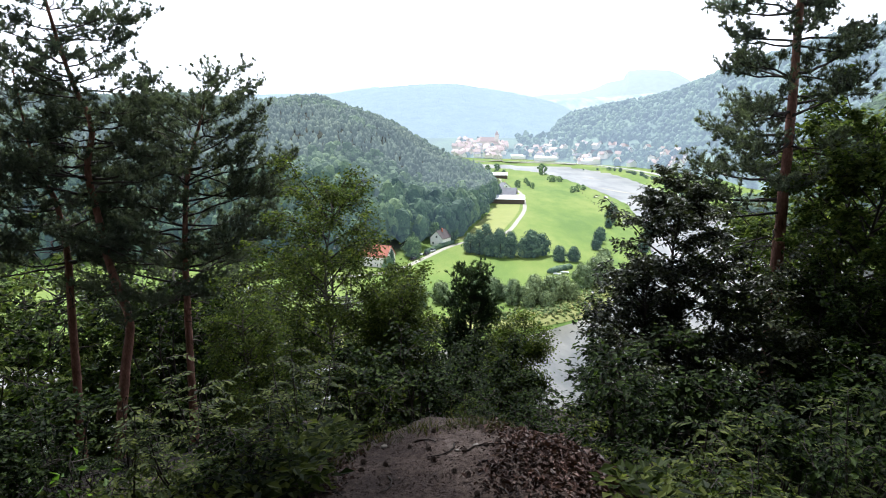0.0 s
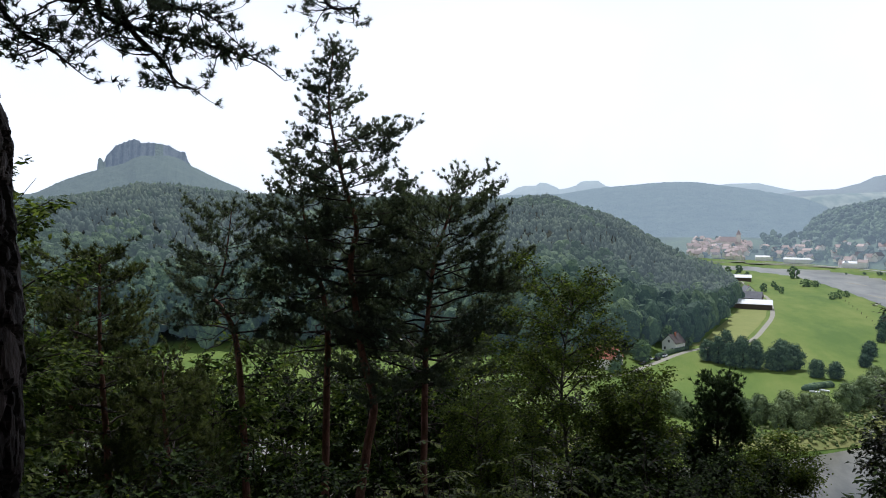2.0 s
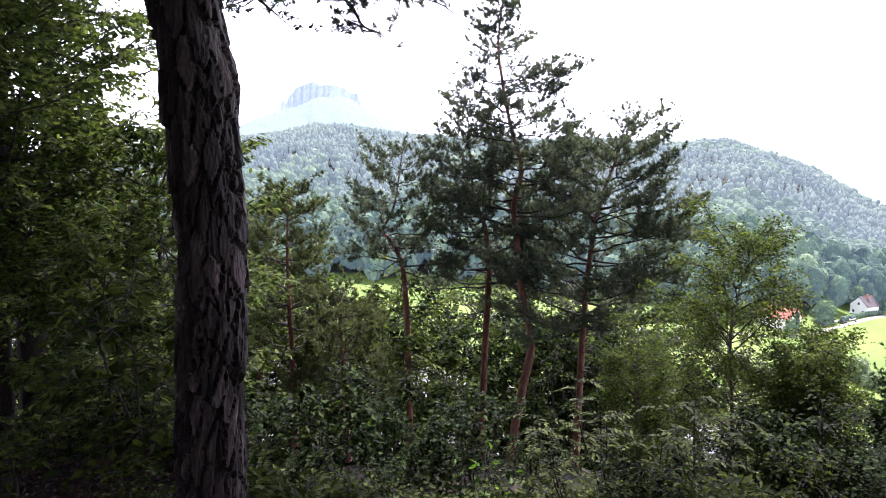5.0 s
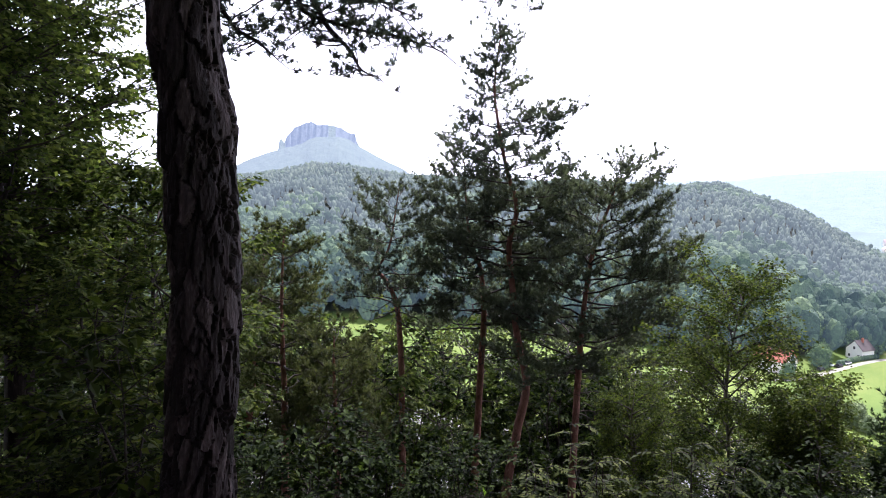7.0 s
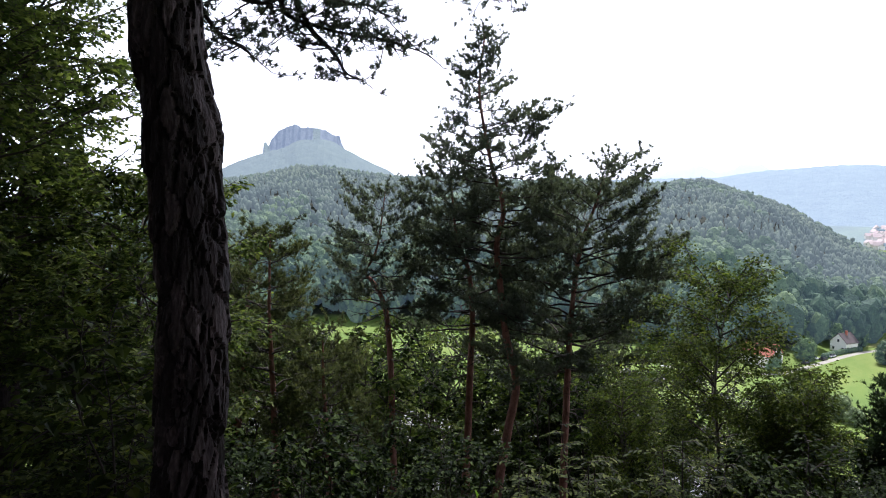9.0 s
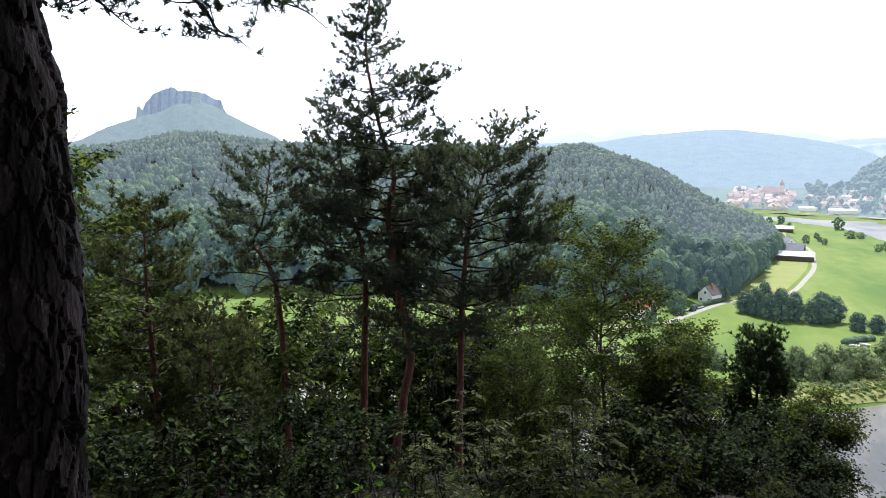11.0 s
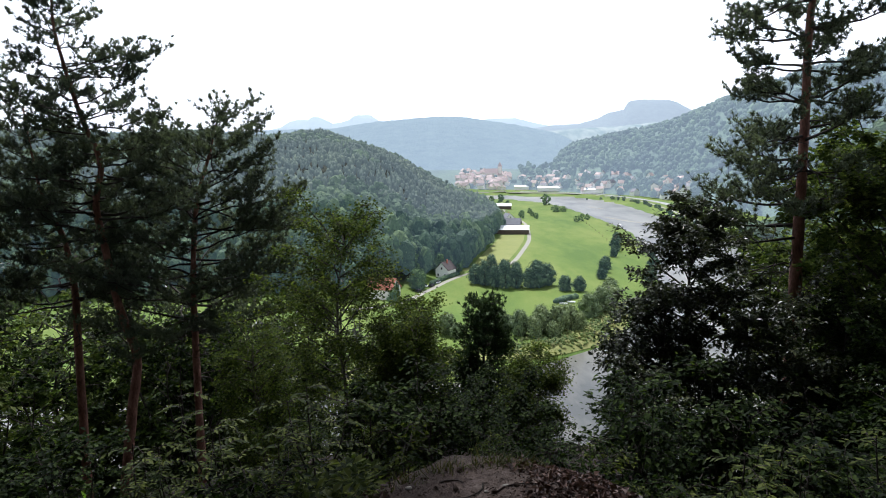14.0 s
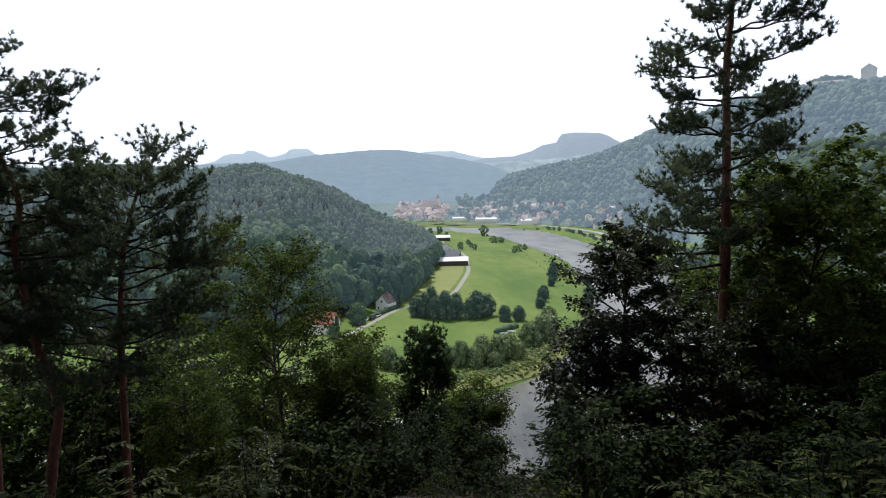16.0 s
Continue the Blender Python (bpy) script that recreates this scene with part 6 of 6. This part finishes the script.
pt = np.concatenate([np.array([[t[0] + rt.uniform(-18, 18), t[1] + rt.uniform(2, 18), t[2] + 1] for t in town[60:]]), town_rise(rt.uniform(6, 21, 220), rt.uniform(0.1, 1, 220)) + [0, 0, 2]])
# these trees share the emitted haze of the right hill
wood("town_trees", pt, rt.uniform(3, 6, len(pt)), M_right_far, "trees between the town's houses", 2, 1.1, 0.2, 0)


# the fortress on the right-hand hill
def fortress():
    fx, fy = 985 * math.sin(radians(37.2)), 985 * math.cos(radians(37.2))
    z = 62 + 985 * math.tan(radians(6.85))
    ob = new("fortress")
    ob.matrix_basis = pose(fx, fy, z, 0, 0, -37)
    tagged(ob, "pale stone fortress building on the hilltop", "fortress")
    bm_part("wall", gable_walls(16, 34, 15, 6), M_sand, ob)
    bm_part("roof", gable_roof(16, 34, 15, 6, 0.6), M_sand, ob)
    bm_part("rampart", box(-60, 40, -12, -8, -8, 4, 0.2), M_sand, ob)
    bm_part("rampart", box(-60, -26, -8, 0, -8, 6, 0.2), M_sand, ob)


fortress()
p = np.array([[math.sin(radians(q)) * 1000, math.cos(radians(q)) * 1000, 62 + 1000 * math.tan(radians(6.75))] for q in (33.9, 34.4, 34.9, 35.4, 35.9)])
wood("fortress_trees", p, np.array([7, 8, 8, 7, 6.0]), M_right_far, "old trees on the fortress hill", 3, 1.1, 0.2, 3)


# ---------------------------------------------------------------- litter on the viewpoint
def scatter(n, x0, y0, sx, sy, seed, keep):
    r = np.random.default_rng(seed)
    x, y = x0 + r.normal(size=n) * sx, y0 + r.normal(size=n) * sy
    ok = keep(x, y)
    x, y = x[ok], y[ok]
    return np.stack([x, y, height(x, y) + 0.006 + r.uniform(0, 0.02, len(x))], -1), r


P, r = scatter(7500, 0.85, 2.95, 0.33, 0.38, 801, lambda x, y: (np.hypot(x, y) < 4.6) & (x > 0.25 + 0.12 * np.sin(y * 9)))
v, f = leaves(P, unit(r.normal(size=P.shape) * [1, 1, 0.25]), 0.036, 0.022, r, 1.2, 0.6)
tagged(part("leaf_litter", v, [f], M_litter, smooth=False), "dry brown beech leaves heaped beside the bare soil", "leaf litter", kind="stuff")
P, r = scatter(4200, -0.5, 2.5, 1.0, 0.6, 802, lambda x, y: (np.hypot(x, y) < 4.4) & (np.abs(x + 0.05) > 0.42 * (1.5 - 0.25 * y)))
v, f = leaves(P, unit(r.normal(size=P.shape) * [1, 1, 0.25]), 0.03, 0.018, r, 1.2, 0.6)
tagged(part("leaf_litter", v, [f], M_litter, smooth=False), "scattered reddish dead leaves round the bare soil", "leaf litter", kind="stuff")
P, r = scatter(5200, -2.9, 1.45, 0.75, 0.6, 803, lambda x, y: np.hypot(x, y) < 5)
v, f = leaves(P, unit(r.normal(size=P.shape) * [1, 1, 0.25]), 0.035, 0.02, r, 1.2, 0.6)
tagged(part("leaf_litter", v, [f], M_litter, smooth=False), "dead leaves on the bank beside the old pine", "leaf litter", kind="stuff")
P, r = scatter(700, 0.05, 2.5, 0.5, 0.5, 804, lambda x, y: np.hypot(x, y) < 3.6)
v, f = needles(P, unit(r.normal(size=P.shape) * [1, 1, 0.05]), 1, 0.05, 0.0025, r)
tagged(part("needle_litter", v, [f], M_cone, smooth=False), "fallen brown pine needles on the soil", "needle litter", kind="stuff")


P, r = scatter(1700, 0.0, 2.6, 0.55, 0.5, 805, lambda x, y: np.hypot(x, y) < 3.6)
v, f = leaves(P, unit(r.normal(size=P.shape) * [1, 1, 0.3]), 0.02, 0.009, r, 1.0, 0.6)
tagged(part("bark_litter", v, [f], M_cone, smooth=False), "dark crumbs of bark and leaf on the soil", "bark litter", kind="stuff")


def pine_cone():
    bm = bmesh.new()
    for k in range(7):
        u = k / 6
        rad = 0.021 * math.sin(math.pi * (0.18 + 0.74 * u)) + 0.003
        for j in range(8):
            a = 2 * math.pi * (j + 0.5 * (k % 2)) / 8
            bmesh.ops.create_cone(bm, cap_ends=True, segments=4, radius1=0.007, radius2=0.002, depth=0.012,
                                  matrix=Matrix.Translation((rad * math.cos(a), rad * math.sin(a), 0.05 * u)) @ Matrix.Rotation(a, 4, "Z") @ Matrix.Rotation(radians(62), 4, "Y"))
    bmesh.ops.create_icosphere(bm, subdivisions=1, radius=0.017, matrix=Matrix.Translation((0, 0, 0.025)) @ Matrix.Diagonal((1, 1, 1.5, 1)))
    ob = bm_part("pine_cone", bm, M_cone)
    return tagged(ob, "dark open pine cone lying on the soil", "pine cone", "fallen pine cones")


cone = pine_cone()
rc = np.random.default_rng(811)
spots = [(rc.normal(0.05, 0.42), rc.uniform(2.15, 3.25)) for _ in range(34)]
cone.data.transform(Matrix.Scale(0.5, 4))
cone.matrix_basis = pose(spots[0][0], spots[0][1], float(height(*spots[0])) + 0.009, 80, 0, 30)
for x, y in spots[1:]:
    copy_thing(cone, pose(x, y, float(height(x, y)) + 0.009, rc.uniform(70, 110), rc.uniform(-20, 20), rc.uniform(0, 360)))
for i in range(16):
    x, y, a = rc.normal(0.0, 0.5), rc.uniform(2.1, 3.2), rc.uniform(0, 3.14)
    ln = rc.uniform(0.08, 0.24)
    q = np.array([[x + math.sin(a + 0.25 * k) * ln * k / 4, y + math.cos(a + 0.25 * k) * ln * k / 4, 0] for k in range(5)])
    q[:, 2] = height(q[:, 0], q[:, 1]) + 0.006
    v, f = tube(q, np.linspace(0.006, 0.0025, 5), 5, 0.1)
    tagged(part("fallen_twig", v, [f], M_twig), "short dark twig lying on the soil", "twig", "fallen twigs")
for x, y, s in [(-0.28, 3.0, 0.014), (0.2, 2.95, 0.014), (0.1, 2.9, 0.009), (0.55, 2.75, 0.009), (0.72, 2.6, 0.008)]:
    v, f = lumps(np.array([[x, y, float(height(x, y)) + s * 0.3]]), np.array([[s * 1.3, s, s * 0.6]]), 2, 0.1)
    tagged(part("pebble", v, [f], M_paper), "pale pebble on the bare soil", "pebble", "pale pebbles")


def tuft(x, y, seed, n=60, ln=0.085, mat=None):
    r = np.random.default_rng(seed)
    ob = thing_at("grass_tuft", on_ground(x, y, 0.01), "tuft of thin grass at the rim of the soil", "grass", "grass tufts")
    P = r.normal(size=(n, 3)) * [0.06, 0.05, 0]
    D = unit(r.normal(size=(n, 3)) * [0.45, 0.45, 0.1] + [0, 0, 1])
    side = unit(np.cross(D, r.normal(size=(n, 3)))) * 0.003
    h = ln * r.uniform(0.5, 1.2, (n, 1))
    bend = unit(r.normal(size=(n, 3)) * [1, 1, 0]) * h * 0.35
    v = np.stack([P - side, P + side, P + D * h * 0.6 + side * 0.7, P + D * h * 0.6 - side * 0.7, P + D * h + bend], 1).reshape(-1, 3)
    k = np.arange(n)[:, None] * 5
    tagged(part("grass", v, [k + [0, 1, 2, 3], k + [3, 2, 4]], mat or M_grass, ob, smooth=False), kind="stuff")


for i, (x, y) in enumerate([(0.1, 3.25), (0.2, 3.3), (0.28, 3.22), (-0.1, 3.2), (-0.3, 3.1), (-0.55, 2.85), (-0.62, 2.6), (-0.7, 2.45), (0.95, 3.4), (1.1, 3.2), (1.25, 3.0), (1.2, 2.75), (0.4, 3.35), (-0.45, 3.0), (1.35, 3.5), (-1.0, 2.6), (-0.9, 2.8)]):
    tuft(x, y, 820 + i)

# low plants round the rim of the viewpoint
herb = [leafy("herb", "low leafy plant at the rim of the viewpoint", on_ground(x, y), hh, 0.26, 840 + i, 0.042, 420, M_rowan if i else M_shrub, M_twig, 2, 0.1, 0.005, 1.4, "plant", (0, 0), 0.6, 3, "low plants", 12, 0.6)
        for i, (x, y, hh) in enumerate([(-1.05, 2.75, 0.42), (1.45, 3.0, 0.4)])]
rh = np.random.default_rng(860)
for i in range(56):
    az = rh.uniform(-74, 52)
    edge = np.interp(az, EDGE[:, 0], EDGE[:, 1])
    d = edge + rh.uniform(0.1, 1.7)
    if -13 < az < 19:
        d = edge + rh.uniform(0.5, 1.3)
    if az < -56:
        d = rh.uniform(3.4, 4.8)
    x, y = d * math.sin(radians(az)), d * math.cos(radians(az))
    copy_thing(herb[i % 2], Matrix.Translation(on_ground(x, y, 0.02)) @ Matrix.Rotation(rh.uniform(0, 6.28), 4, "Z") @ Matrix.Scale(rh.uniform(0.5, 1.05), 4))
for i in range(12):
    az, d = radians(rh.uniform(-68, -46)), rh.uniform(2.5, 3.6)
    x, y = d * math.sin(az), d * math.cos(az)
    copy_thing(herb[1], Matrix.Translation(on_ground(x, y, 0.02)) @ Matrix.Rotation(rh.uniform(0, 6.28), 4, "Z") @ Matrix.Scale(rh.uniform(0.45, 0.8), 4))

# low plants that cover the ground under the trees
rg = np.random.default_rng(870)
P, D = [], []
for i in range(2300):
    az = rg.uniform(-72, -9) if i < 1950 else rg.uniform(19, 48)
    d = np.interp(az, EDGE[:, 0], EDGE[:, 1]) - 0.15 + 4.2 * rg.uniform(0, 1) ** 1.5
    x, y = d * math.sin(radians(az)), d * math.cos(radians(az))
    if float(wave_noise(x, y, 1.3, 61, 3)) < -0.7:
        continue
    tall_by = rg.uniform(0.08, 0.34) * min(1.0, 0.45 + 0.25 * (d - 2))
    k = 16
    a = rg.uniform(0, 6.28, k)
    up = rg.uniform(0.15, 1.0, k)
    out = np.stack([np.sin(a), np.cos(a), 0 * a], -1)
    P.append(np.array([x, y, float(height(x, y))]) + out * (0.03 + 0.09 * rg.uniform(0, 1, (k, 1))) + np.array([0, 0, 1]) * (up * tall_by)[:, None])
    D.append(out + np.array([0, 0, 0.25]))
v, f = leaves(np.concatenate(P), np.concatenate(D), 0.072, 0.042, rg, 2.6, 0.3, 0.8)
tagged(part("ground_plants", v, [f], M_rowan, smooth=False), "low leafy plants covering the ground under the trees", "undergrowth", kind="stuff")
